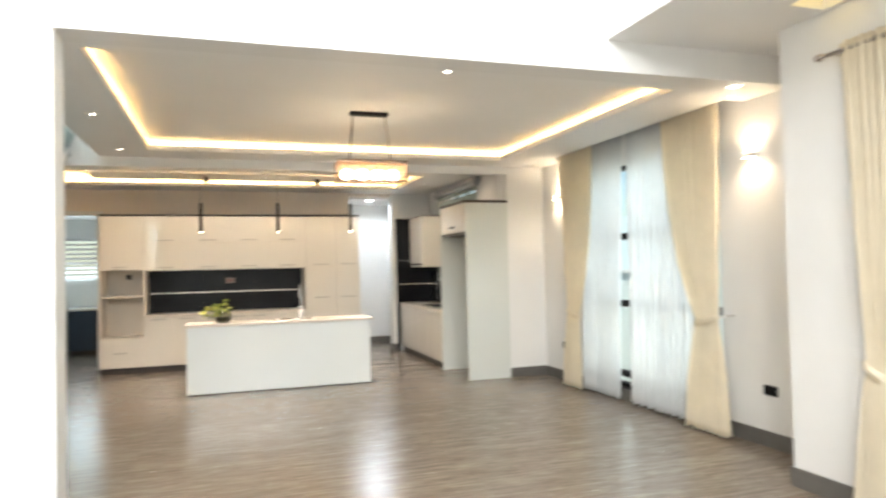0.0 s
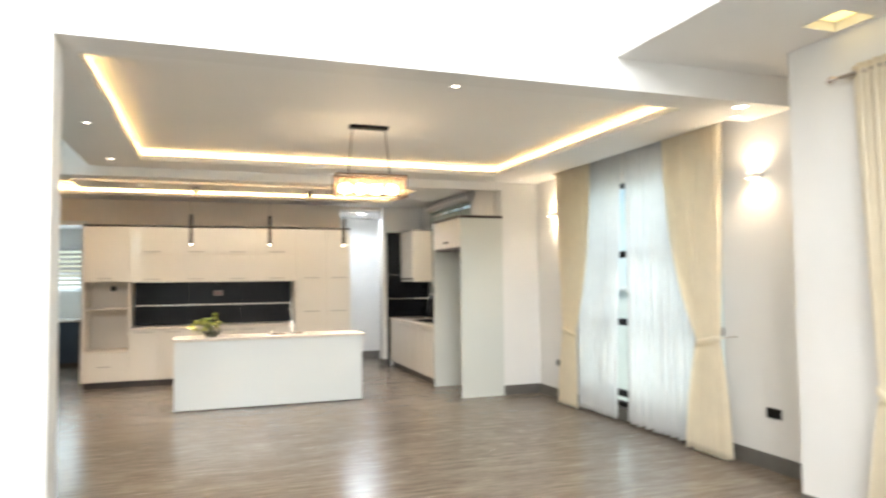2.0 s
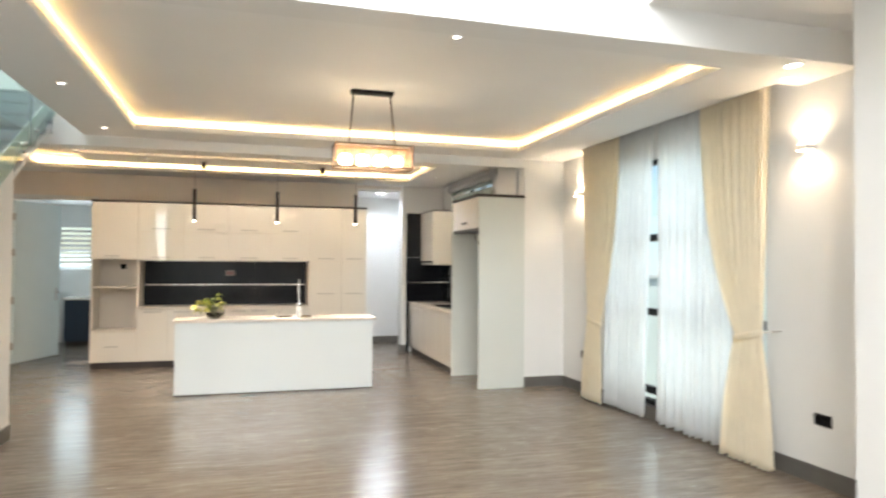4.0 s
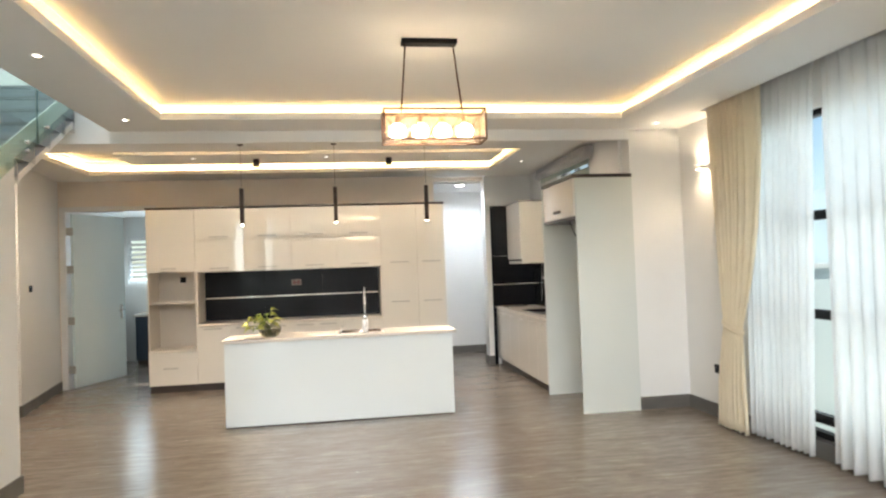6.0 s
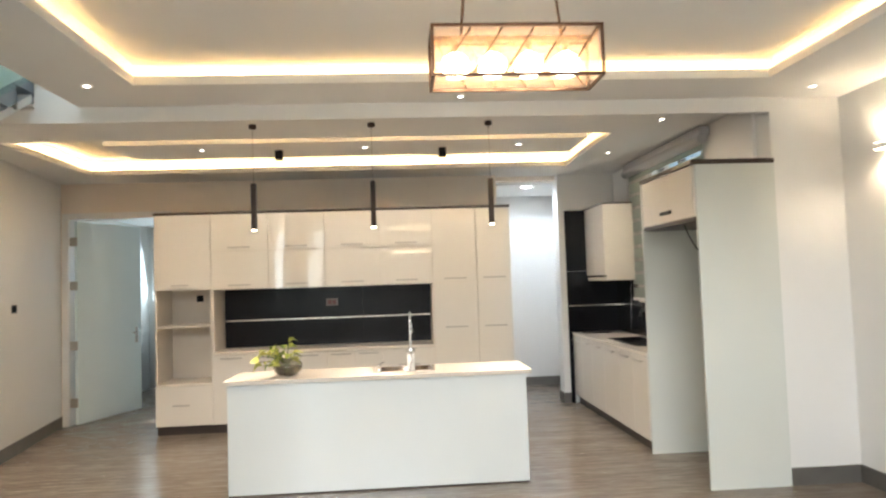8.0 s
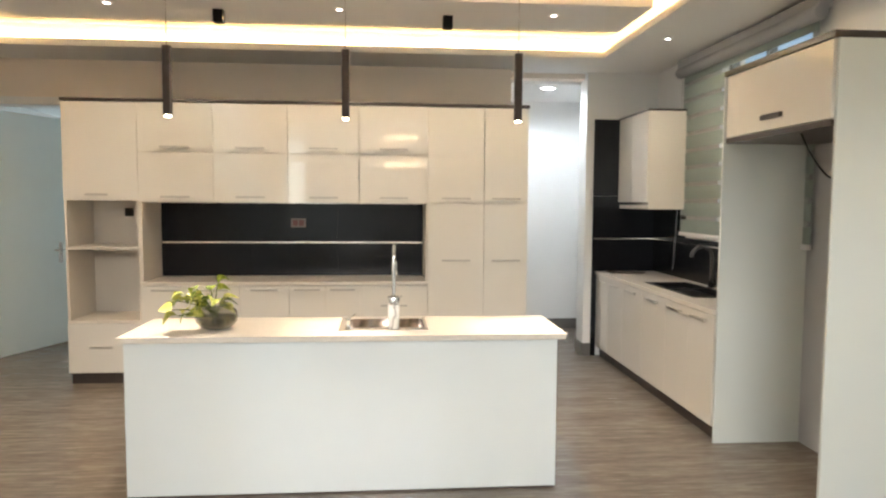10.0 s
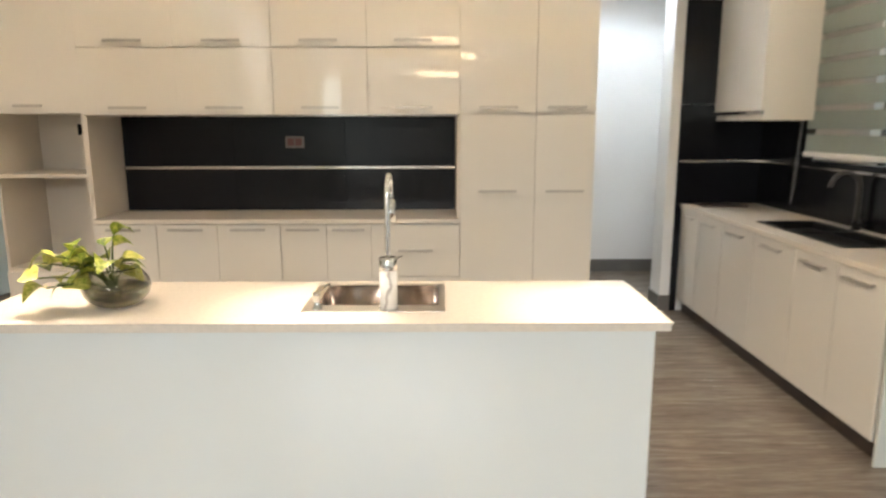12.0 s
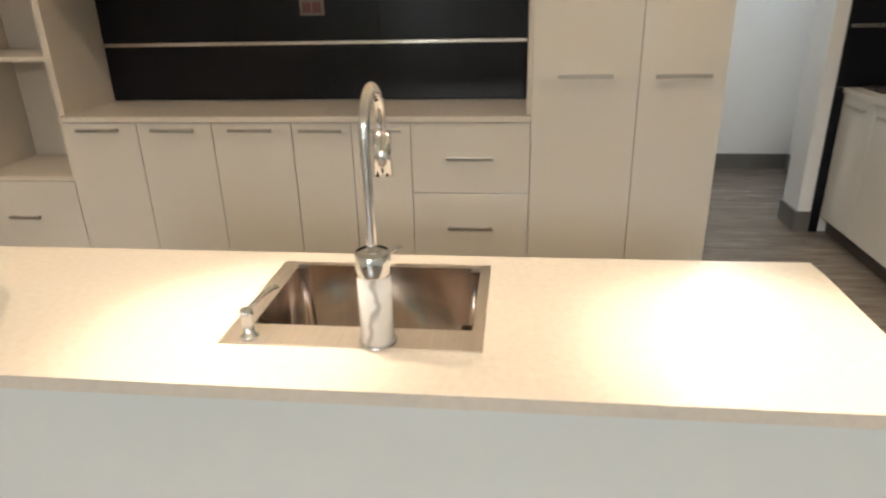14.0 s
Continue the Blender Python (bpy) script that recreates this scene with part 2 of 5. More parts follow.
def tube(bm, p0, p1, r0, r1=None, seg=16, caps=True):
    """A round bar from p0 to p1."""
    r1 = r0 if r1 is None else r1
    p0, p1 = Vector(p0), Vector(p1)
    q = (p1 - p0).to_track_quat('Z', 'Y')
    rings = []
    for p, r in ((p0, r0), (p1, r1)):
        rings.append([bm.verts.new(p + q @ Vector((r * math.cos(2 * math.pi * i / seg), r * math.sin(2 * math.pi * i / seg), 0))) for i in range(seg)])
    for i in range(seg):
        f = bm.faces.new((rings[0][i], rings[0][(i + 1) % seg], rings[1][(i + 1) % seg], rings[1][i]))
        f.smooth = True
    if caps:
        bm.faces.new(rings[0][::-1])
        bm.faces.new(rings[1])
    return bm


def lathe(bm, centre, profile, seg=28):
    """A turned form: (radius, height) pairs about an upright axis."""
    cx, cy, cz = centre
    rows = [[bm.verts.new((cx + r * math.cos(2 * math.pi * i / seg), cy + r * math.sin(2 * math.pi * i / seg), cz + h)) for i in range(seg)] for r, h in profile]
    for a, b in zip(rows, rows[1:]):
        for i in range(seg):
            f = bm.faces.new((a[i], a[(i + 1) % seg], b[(i + 1) % seg], b[i]))
            f.smooth = True
    return bm


def sweep(bm, points, r, seg=12):
    """A bent round bar through points."""
    pts = [Vector(p) for p in points]
    rows = []
    for i, p in enumerate(pts):
        d = (pts[min(i + 1, len(pts) - 1)] - pts[max(i - 1, 0)]).normalized()
        side = d.cross(Vector((1, 0.02, 0.01))).normalized()
        up = d.cross(side)
        rows.append([bm.verts.new(p + r * (side * math.cos(2 * math.pi * k / seg) + up * math.sin(2 * math.pi * k / seg))) for k in range(seg)])
    for a, b in zip(rows, rows[1:]):
        for k in range(seg):
            f = bm.faces.new((a[k], a[(k + 1) % seg], b[(k + 1) % seg], b[k]))
            f.smooth = True
    bm.faces.new(rows[0][::-1])
    bm.faces.new(rows[-1])
    return bm


def origin_of(ob):
    while ob.parent:
        ob = ob.parent
    return Vector(ob.location)


def mesh_object(name, bm, material, at=(0, 0, 0)):
    bmesh.ops.recalc_face_normals(bm, faces=bm.faces[:])
    if Vector(at).length:
        bmesh.ops.translate(bm, verts=bm.verts[:], vec=-Vector(at))
    me = bpy.data.meshes.new(name)
    bm.to_mesh(me)
    bm.free()
    if material:
        me.materials.append(material)
    return new(name, me)


def part(name, bm, material, parent, label=""):
    ob = mesh_object(name, bm, material, origin_of(parent))
    ob.parent = parent
    return tagged(ob, label)


def thing(name, at, label, category, group=""):
    ob = new(name)
    ob.empty_display_size = 0.1
    ob.location = at
    return tagged(ob, label, category, group)


def structure(name, bm, material, label, category=""):
    return tagged(mesh_object(name, bm, material), label, category or name.split("_")[0], kind="structure")


# ---- the setting ----
SOFFIT, TRAY, KSOF, KTRAY = 2.963, 3.095, 2.985, 3.19
XL, XR, XP, YK, YB = -2.62, 5.08, 4.50, 9.19, 12.95

structure("floor", boxed(-3.8, XR + 0.2, -3.2, 16.0, -0.12, 0.0), M_FLOOR, "grey-brown wood strip floor with a soft sheen", "floor")
structure("ground", boxed(-60, 60, -60, 60, -0.5, -0.3), M_GND, "pale paving outside the house", "ground")


def wall(name, boxes, label="plain white painted wall", mat=M_WALL):
    bm = bmesh.new()
    for d in boxes:
        box(bm, *d)
    return structure(name, bm, mat, label, "wall")


# hall behind and around the camera, two storeys high
HALL_TOP = 6.2
wall("wall_hall_rear", [(-2.65, -2.05, -3.2, -3.0, 0, 3.6), (-0.40, XP + 0.2, -3.2, -3.0, 0, 3.6), (-2.05, -0.40, -3.2, -3.0, 3.2, 3.6),
                        (-2.65, -1.7, -3.2, -3.0, 3.6, HALL_TOP), (2.9, XP + 0.2, -3.2, -3.0, 3.6, HALL_TOP),
                        (-1.7, 2.9, -3.2, -3.0, 5.8, HALL_TOP), (-1.7, 2.9, -3.2, -3.0, 3.6, 4.0)])
wall("wall_stairs", [(-2.65, -2.45, -3.0, 10.2, 0, HALL_TOP)])
wall("wall_stairs_end", [(-2.45, -0.63, 10.0, 10.2, 3.42, HALL_TOP)])
wall("wall_front_window", [(XP, XP + 0.2, -3.0, 1.3, 0, 3.19), (XP, XP + 0.2, 3.35, 4.27, 0, 3.19), (XP, XP + 0.2, 1.3, 3.35, 2.7, 3.19), (XP + 0.2, XR + 0.2, 4.07, 4.27, 0, 3.19)])
wall("wall_hall_upper", [(3.39, 3.62, -3.0, 4.72, 3.31, HALL_TOP)])
wall("wall_fascia", [(-0.148, 3.39, 4.72, 4.97, SOFFIT, HALL_TOP), (3.39, XR, 4.72, 4.97, SOFFIT, 3.19)], "white beam wall over the wide opening")
wall("pillar", [(-0.66, -0.148, 4.72, 4.97, 0, HALL_TOP)], "plain white square pillar beside the stairs")
wall("wall_living_window", [(XR, XR + 0.2, 4.27, 5.6, 0, 3.3), (XR, XR + 0.2, 8.1, YK, 0, 3.3), (XR, XR + 0.2, 5.6, 8.1, 2.7, 3.3)])
wall("wall_living_end", [(4.51, XR + 0.2, YK, YK + 0.2, 0, 3.3)])
wall("wall_kitchen_window", [(4.48, 4.68, YK + 0.2, 10.3, 0, 3.3), (4.48, 4.68, 11.5, 12.85, 0, 3.3), (4.48, 4.68, 10.3, 11.5, 0, 1.3), (4.48, 4.68, 10.3, 11.5, 2.95, 3.3)])
YD = 12.78           # face of the wall round the door
wall("wall_kitchen_back", [(-2.82, -2.48, YD, YB, 0, 3.3), (-2.48, -1.30, YD, YB, 2.56, 3.3), (-1.30, -1.153, YD, YB + 0.15, 0, 3.3), (-1.153, 2.90, YB, YB + 0.15, 0, 3.3), (-1.153, 2.90, YD, YB, 2.515, 3.3),
                           (2.90, 3.72, YB, YB + 0.15, 2.93, 3.3)], "warm beige painted kitchen wall", M_BEIGE)
wall("wall_kitchen_corner", [(3.72, 4.68, 12.85, YB + 0.15, 0, 3.3)])


def upright(outline, z0, z1):
    """A plan outline in x and y raised from z0 to z1."""
    bm = bmesh.new()
    lo = [bm.verts.new((x, y, z0)) for x, y in outline]
    hi = [bm.verts.new((x, y, z1)) for x, y in outline]
    bm.faces.new(lo[::-1])
    bm.faces.new(hi)
    for i in range(len(lo)):
        j = (i + 1) % len(lo)
        bm.faces.new((lo[i], lo[j], hi[j], hi[i]))
    return bm


# the wall beside the door stands a little askew
LWA, LWB = (-2.29, 10.98), (-2.56, YD)
structure("wall_kitchen_left", upright([LWA, LWB, (-2.76, YD), (-2.49, 11.18), (-3.6, 11.18), (-3.6, 10.98)], 0, 3.3), M_WALL, "plain white painted wall with an outer corner", "wall")
wall("wall_utility_left", [(-2.82, XL, YB, 16.0, 0, 3.3), (-3.8, -3.6, 9.0, 11.18, 0, 3.3)])
wall("wall_under_stairs_back", [(-3.6, -2.45, 10.0, 10.2, 0, 3.3)])
wall("wall_passage", [(1.9, 2.1, YB + 0.15, 14.36, 0, 2.9), (1.9, 4.4, 14.36, 14.5, 0, 2.9), (4.2, 4.4, YB + 0.15, 14.36, 0, 2.9)], "cool white passage wall")
wall("wall_utility", [(-2.82, -2.55, 15.8, 16.0, 0, 2.7), (-1.45, -0.9, 15.8, 16.0, 0, 2.7), (-2.55, -1.45, 15.8, 16.0, 0, 1.45), (-2.55, -1.45, 15.8, 16.0, 2.35, 2.7), (-1.1, -0.9, YB + 0.15, 15.8, 0, 2.7)])


def ceiling(name, boxes, label):
    bm = bmesh.new()
    for d in boxes:
        box(bm, *d)
    return structure(name, bm, M_CEIL, label, "ceiling")


ceiling("ceiling_hall", [(-2.65, 4.93, -3.2, 4.97, HALL_TOP, HALL_TOP + 0.15), (-2.65, -0.13, 4.97, 10.2, HALL_TOP, HALL_TOP + 0.15)], "high white ceiling of the hall")
# the low ceiling along the window side, with a square light well
ceiling("ceiling_hall_side", [(3.39, 4.18, -3.0, 4.72, 3.19, 3.31), (4.18, XP, -3.0, 3.58, 3.19, 3.31), (4.18, XP, 3.86, 4.72, 3.19, 3.31), (4.46, XP, 3.58, 3.86, 3.19, 3.31), (4.18, 4.46, 3.58, 3.86, 3.27, 3.31), (XP, XR + 0.2, 4.07, 4.72, 3.19, 3.31)], "low white ceiling along the window side")

# living room: dropped ring, lip, recess and tray
CX0, CX1, CY0, CY1 = -0.08, 4.21, 5.05, 8.66
LIP, REC, LIPH = 0.02, 0.085, 0.06


def tray_ceiling(name, x0, x1, y0, y1, ring, z, top, pocket=None, label="", raft=False):
    """A dropped ring round an opening whose lip hides a lit recess."""
    bm = bmesh.new()
    ox0, ox1, oy0, oy1 = ring
    t = 0.02
    box(bm, ox0, x0, oy0, oy1, z, z + t)
    box(bm, x0, x1, oy0, y0, z, z + t)
    box(bm, x0, x1, y1, oy1, z, z + t)
    if pocket:
        px0, px1, py0, py1 = pocket
        box(bm, x1, px0, oy0, oy1, z, z + t)
        box(bm, px0, ox1, oy0, py0, z, z + t)
        box(bm, px0, ox1, py1, oy1, z, z + t)
        box(bm, px0 - 0.02, px0, py0, py1, z + t, z + 0.3)
        box(bm, px0, ox1, py0, py1, z + 0.28, z + 0.3)
    else:
        box(bm, x1, ox1, oy0, oy1, z, z + t)
    # lip
    for d in ((x0 - LIP, x0, y0 - LIP, y1 + LIP), (x1, x1 + LIP, y0 - LIP, y1 + LIP), (x0, x1, y0 - LIP, y0), (x0, x1, y1, y1 + LIP)):
        box(bm, *d, z + t, z + LIPH)
    # outer side of the recess and the raised middle
    a = REC
    for d in ((x0 - a - 0.02, x0 - a, y0 - a, y1 + a), (x1 + a, x1 + a + 0.02, y0 - a, y1 + a), (x0 - a, x1 + a, y0 - a - 0.02, y0 - a), (x0 - a, x1 + a, y1 + a, y1 + a + 0.02)):
        box(bm, *d, z + t, top)
    if raft:
        # a middle panel hung lower than the recess, so that its edge cuts the light off
        box(bm, x0 + 0.005, x1 - 0.005, y0 + 0.005, y1 - 0.005, top, top + 0.03)
        for d in ((x0 - a - 0.02, x0 - a, y0 - a, y1 + a), (x1 + a, x1 + a + 0.02, y0 - a, y1 + a), (x0 - a, x1 + a, y0 - a - 0.02, y0 - a), (x0 - a, x1 + a, y1 + a, y1 + a + 0.02)):
            box(bm, *d, top, top + 0.08)
        top += 0.08
    box(bm, x0 - a - 0.02, x1 + a + 0.02, y0 - a - 0.02, y1 + a + 0.02, top, top + 0.04)
    return structure(name, bm, M_CEIL, label, "ceiling")


def led_strip(x0, x1, y0, y1, z, label, mat):
    """Four warm strips on the hidden side of the lip, facing the back of the recess."""
    a, b = LIP + 0.0005, LIP + 0.005
    strips = ((x0 - b, x0 - a, y0 - a, y1 + a), (x1 + a, x1 + b, y0 - a, y1 + a), (x0 - a, x1 + a, y0 - b, y0 - a), (x0 - a, x1 + a, y1 + a, y1 + b))
    for d in strips:
        ob = mesh_object("led_strip", boxed(*d, z + 0.021, z + 0.043), mat, ((d[0] + d[1]) / 2, (d[2] + d[3]) / 2, z + 0.021))
        ob.location = ((d[0] + d[1]) / 2, (d[2] + d[3]) / 2, z + 0.021)
        tagged(ob, label, "led strip", "cove light strips")


tray_ceiling("ceiling_living", CX0, CX1, CY0, CY1, (-0.63, XR, 4.97, YK), SOFFIT, TRAY, (4.86, XR, 5.25, 8.38), "white dropped ceiling with a lit tray", True)
led_strip(CX0, CX1, CY0, CY1, SOFFIT, "warm yellow light strip hidden in the ceiling tray", M_LED)
bm = boxed(-0.97, 4.51, YK - 0.02, YK + 0.04, 2.85, KTRAY + 0.1)
box(bm, -2.44, -0.97, YK - 0.02, YK + 0.04, 2.85, 2.95)
structure("beam_kitchen", bm, M_CEIL, "white ceiling step between living room and kitchen", "beam")
structure("ceiling_stair_edge", boxed(-0.66, -0.63, 4.97, 9.4, SOFFIT, 3.42), M_CEIL, "white edge of the stair opening", "trim")
KX0, KX1, KY0, KY1 = -1.92, 3.67, 10.40, 12.17
tray_ceiling("ceiling_kitchen", KX0, KX1, KY0, KY1, (-3.6, 4.48, YK + 0.04, YB), KSOF, KTRAY, None, "white kitchen ceiling with a lit tray")
led_strip(KX0, KX1, KY0, KY1, KSOF, "warm yellow light strip hidden in the kitchen ceiling", M_LED_K)
structure("ceiling_kitchen_panel", boxed(-1.07, 3.46, 10.51, 11.2, 2.97, 3.07), M_CEIL, "white floating ceiling panel over the island", "ceiling")
ceiling("ceiling_passage", [(1.9, 4.4, YB + 0.15, 14.5, 2.9, 3.0)], "white passage ceiling")
ceiling("ceiling_utility", [(-2.82, -0.9, YB + 0.15, 16.0, 2.7, 2.8)], "white ceiling of the room behind the door")
ceiling("ceiling_upper_landing", [(-2.45, -0.63, 9.3, 10.2, 3.2, 3.42)], "white slab of the upper landing")


def skirting(name, runs):
    bm = bmesh.new()
    for d in runs:
        box(bm, *d, 0, 0.13)
    return structure(name, bm, M_SKIRT, "grey tile skirting along the wall", "baseboard")


s = 0.015
skirting("baseboard_living", [(XR - s, XR, 4.27, YK - s), (4.514, XR, YK - s, YK), (XP - s, XP, -3.0, 4.27 + s), (XP, XR - s, 4.27, 4.27 + s)])
skirting("baseboard_kitchen", [(-3.0, LWA[0] + s, LWA[1] - s, LWA[1]), (3.72 - s, 3.72, 12.85 - s, YB + 0.15), (3.72, 3.845, 12.85 - s, 12.85)])
structure("baseboard_kitchen_left", upright([(LWA[0] + 0.001, LWA[1]), (LWB[0] + 0.001, LWB[1] - 0.02), (LWB[0] + 0.001 + s, LWB[1] - 0.02), (LWA[0] + 0.001 + s, LWA[1])], 0, 0.13), M_SKIRT, "grey tile skirting along the wall", "baseboard")
skirting("baseboard_passage", [(2.1, 4.2, 14.36 - s, 14.36), (4.2 - s, 4.2, YB + 0.16, 14.36 - s)])
skirting("baseboard_pillar", [(-0.97, -0.955, 3.4, 8.0 + s), (-2.44, -0.97, 8.0, 8.0 + s)])


# ---- kitchen cabinets ----
YF = 11.985          # carcass front
DF = 0.018           # door thickness


def handle(parent, x, z, y=YF - DF, length=0.19, axis='x'):
    bm = bmesh.new()
    h = length / 2
    if axis == 'x':
        box(bm, x - h, x + h, y - 0.034, y - 0.026, z - 0.009, z + 0.009, bevel=0.002)
        for e in (-h + 0.018, h - 0.018):
            box(bm, x + e - 0.005, x + e + 0.005, y - 0.028, y, z - 0.005, z + 0.005)
    else:
        box(bm, y - 0.034, y - 0.026, x - h, x + h, z - 0.009, z + 0.009, bevel=0.002)
        for e in (-h + 0.018, h - 0.018):
            box(bm, y - 0.028, y, x + e - 0.005, x + e + 0.005, z - 0.005, z + 0.005)
    return part("handle", bm, M_HANDLE, parent, "slim brushed steel bar handle")


def door_leaf(unit, x0, x1, z0, z1, hx, hz, name="door", length=0.19, lean=(0.0, 0.0)):
    """lean: how far the leaf stands out of true along x and z."""
    g = 0.0023
    bm = boxed(x0 + g, x1 - g, YF - DF, YF - 0.001, z0 + g, z1 - g, bevel=0.0015)
    out = abs(lean[0]) * (x1 - x0) / 2 + abs(lean[1]) * (z1 - z0) / 2
    for v in bm.verts:
        v.co.y += lean[0] * (v.co.x - (x0 + x1) / 2) + lean[1] * (v.co.z - (z0 + z1) / 2) - out
    d = part(name, bm, M_LACQ, unit)
    handle(d, hx, hz, y=YF - DF - out, length=length)
    return d


KX = (-1.15, -0.52, 0.122, 0.764, 1.392, 2.005, 2.516, 2.92)
# open-shelf tall unit
u = thing("tall_cabinet", (-0.835, 12.4, 0), "tall cream gloss cabinet with open shelves and a drawer", "cabinet", "kitchen back units")
x0, x1 = KX[0], KX[1]
for a in (x0, x1 - 0.018):
    part("side_panel", boxed(a, a + 0.018, YF, YB - 0.002, 0.10, 2.475), M_CARC, u)
part("back_panel", boxed(x0 + 0.0185, x1 - 0.0185, 12.50, 12.52, 0.545, 1.625), M_CARC, u)
part("upper_box", boxed(x0 + 0.0185, x1 - 0.0185, YF, 12.52, 1.625, 2.475), M_CARC, u)
part("drawer_box", boxed(x0 + 0.0185, x1 - 0.0185, YF, 12.52, 0.10, 0.545), M_CARC, u)
for z, n in ((1.195, 0.024), (0.547, 0.02)):
    part("shelf", boxed(x0 + 0.0185, x1 - 0.0185, YF - 0.004, 12.499, z, z + n, bevel=0.002), M_CARC, u)
door_leaf(u, x0, x1, 1.622, 2.475, -0.86, 1.675)
door_leaf(u, x0, x1, 0.105, 0.545, -0.86, 0.335, "drawer")
part("plinth", boxed(x0 + 0.005, x1, YF + 0.03, YF + 0.05, 0, 0.10), M_EDGE, u, "dark brown plinth")

# wall units over the niche
LEANS = (((0.010, -0.006), (0.012, 0.008)), ((0.014, -0.010), (0.018, 0.012)), ((0.016, -0.012), (0.016, 0.010)), ((0.0225, -0.020), (0.0225, 0.024)))
for i in range(4):
    x0, x1 = KX[1 + i], KX[2 + i]
    u = thing("wall_cabinet", ((x0 + x1) / 2, 12.4, 1.61), "cream gloss wall cabinet with two lift doors", "cabinet", "kitchen wall units")
    part("body", boxed(x0 + 0.0005, x1 - 0.0005, YF, YB - 0.002, 1.62, 2.475), M_CARC, u)
    xm = (x0 + x1) / 2
    door_leaf(u, x0, x1, 2.047, 2.475, xm, 2.09, length=0.25, lean=LEANS[i][0])
    door_leaf(u, x0, x1, 1.612, 2.045, xm, 1.66, length=0.25, lean=LEANS[i][1])
    part("light_pelmet", boxed(x0 + 0.02, x1 - 0.02, 12.06, 12.40, 1.607, 1.6195), M_STEEL, u, "thin steel strip under the cabinet")

# base units
BX = (-0.52, -0.09, 0.33, 0.766, 1.085, 1.395)
for i in range(5):
    x0, x1 = BX[i], BX[i + 1]
    u = thing("base_cabinet", ((x0 + x1) / 2, 12.3, 0), "cream gloss base cabinet with one door", "cabinet", "kitchen base units")
    part("body", boxed(x0 + 0.0005, x1 - 0.0005, YF, YB - 0.002, 0.10, 0.865), M_CARC, u)
    door_leaf(u, x0, x1, 0.105, 0.875, (x0 + x1) / 2, 0.838, length=min(0.24, (x1 - x0) * 0.72))
    part("plinth", boxed(x0, x1, YF + 0.03, YF + 0.05, 0, 0.10), M_EDGE, u, "dark brown plinth")
u = thing("drawer_cabinet", (1.70, 12.3, 0), "cream gloss base cabinet with two deep drawers", "cabinet")
part("body", boxed(1.3955, 2.0045, YF, YB - 0.002, 0.10, 0.865), M_CARC, u)
door_leaf(u, 1.395, 2.005, 0.505, 0.875, 1.70, 0.692, "drawer", 0.24)
door_leaf(u, 1.395, 2.005, 0.105, 0.502, 1.70, 0.312, "drawer", 0.24)
part("plinth", boxed(1.395, 2.005, YF + 0.03, YF + 0.05, 0, 0.10), M_EDGE, u, "dark brown plinth")
# tall units
for i, (x0, x1) in enumerate(((KX[5], KX[6]), (KX[6], KX[7]))):
    u = thing("tall_cabinet", ((x0 + x1) / 2, 12.4, 0), "tall cream gloss larder cabinet with two doors", "cabinet", "kitchen back units")
    part("body", boxed(x0 + 0.0005, x1 - 0.0005, YF, YB - 0.002, 0.10, 2.475), M_CARC, u)
    xm = (x0 + x1) / 2
    door_leaf(u, x0, x1, 1.618, 2.475, xm, 1.66, length=0.26)
    door_leaf(u, x0, x1, 0.105, 1.615, xm, 1.10, length=0.26)
    part("plinth", boxed(x0, x1, YF + 0.03, YF + 0.05, 0, 0.10), M_EDGE, u, "dark brown plinth")
# niche
side = mesh_object("niche_panel", boxed(-0.5195, -0.50, YF + 0.001, 12.47, 0.911, 1.606), M_CARC)
tagged(side, "cream side board of the worktop niche", "panel")
tagged(mesh_object("niche_panel", boxed(1.986, 2.0045, YF + 0.001, 12.47, 0.911, 1.606), M_CARC), "cream side board of the worktop niche", "panel")
tagged(mesh_object("worktop", boxed(-0.5195, 2.0045, YF - 0.03, 12.47, 0.878, 0.908, bevel=0.003), M_TOP), "beige quartz worktop in the cabinet niche", "worktop")
bs = thing("backsplash", (0.74, 12.475, 0.91), "black gloss splashback panels behind the worktop", "backsplash")
for x0, x1 in ((-0.50, 0.33), (0.3306, 1.16), (1.1606, 1.986)):
    part("panel", boxed(x0, x1, 12.471, 12.485, 0.91, 1.606, bevel=0.001), M_BLACK, bs)
rail = thing("hanging_rail", (0.74, 12.45, 1.22), "thin steel rail across the black splashback", "rail")
part("bar", boxed(-0.499, 1.985, 12.446, 12.46, 1.222, 1.242, bevel=0.003), M_STEEL, rail)
for x in (-0.3, 0.72, 1.8):
    part("bracket", boxed(x - 0.012, x + 0.012, 12.4605, 12.4705, 1.224, 1.24), M_STEEL, rail)


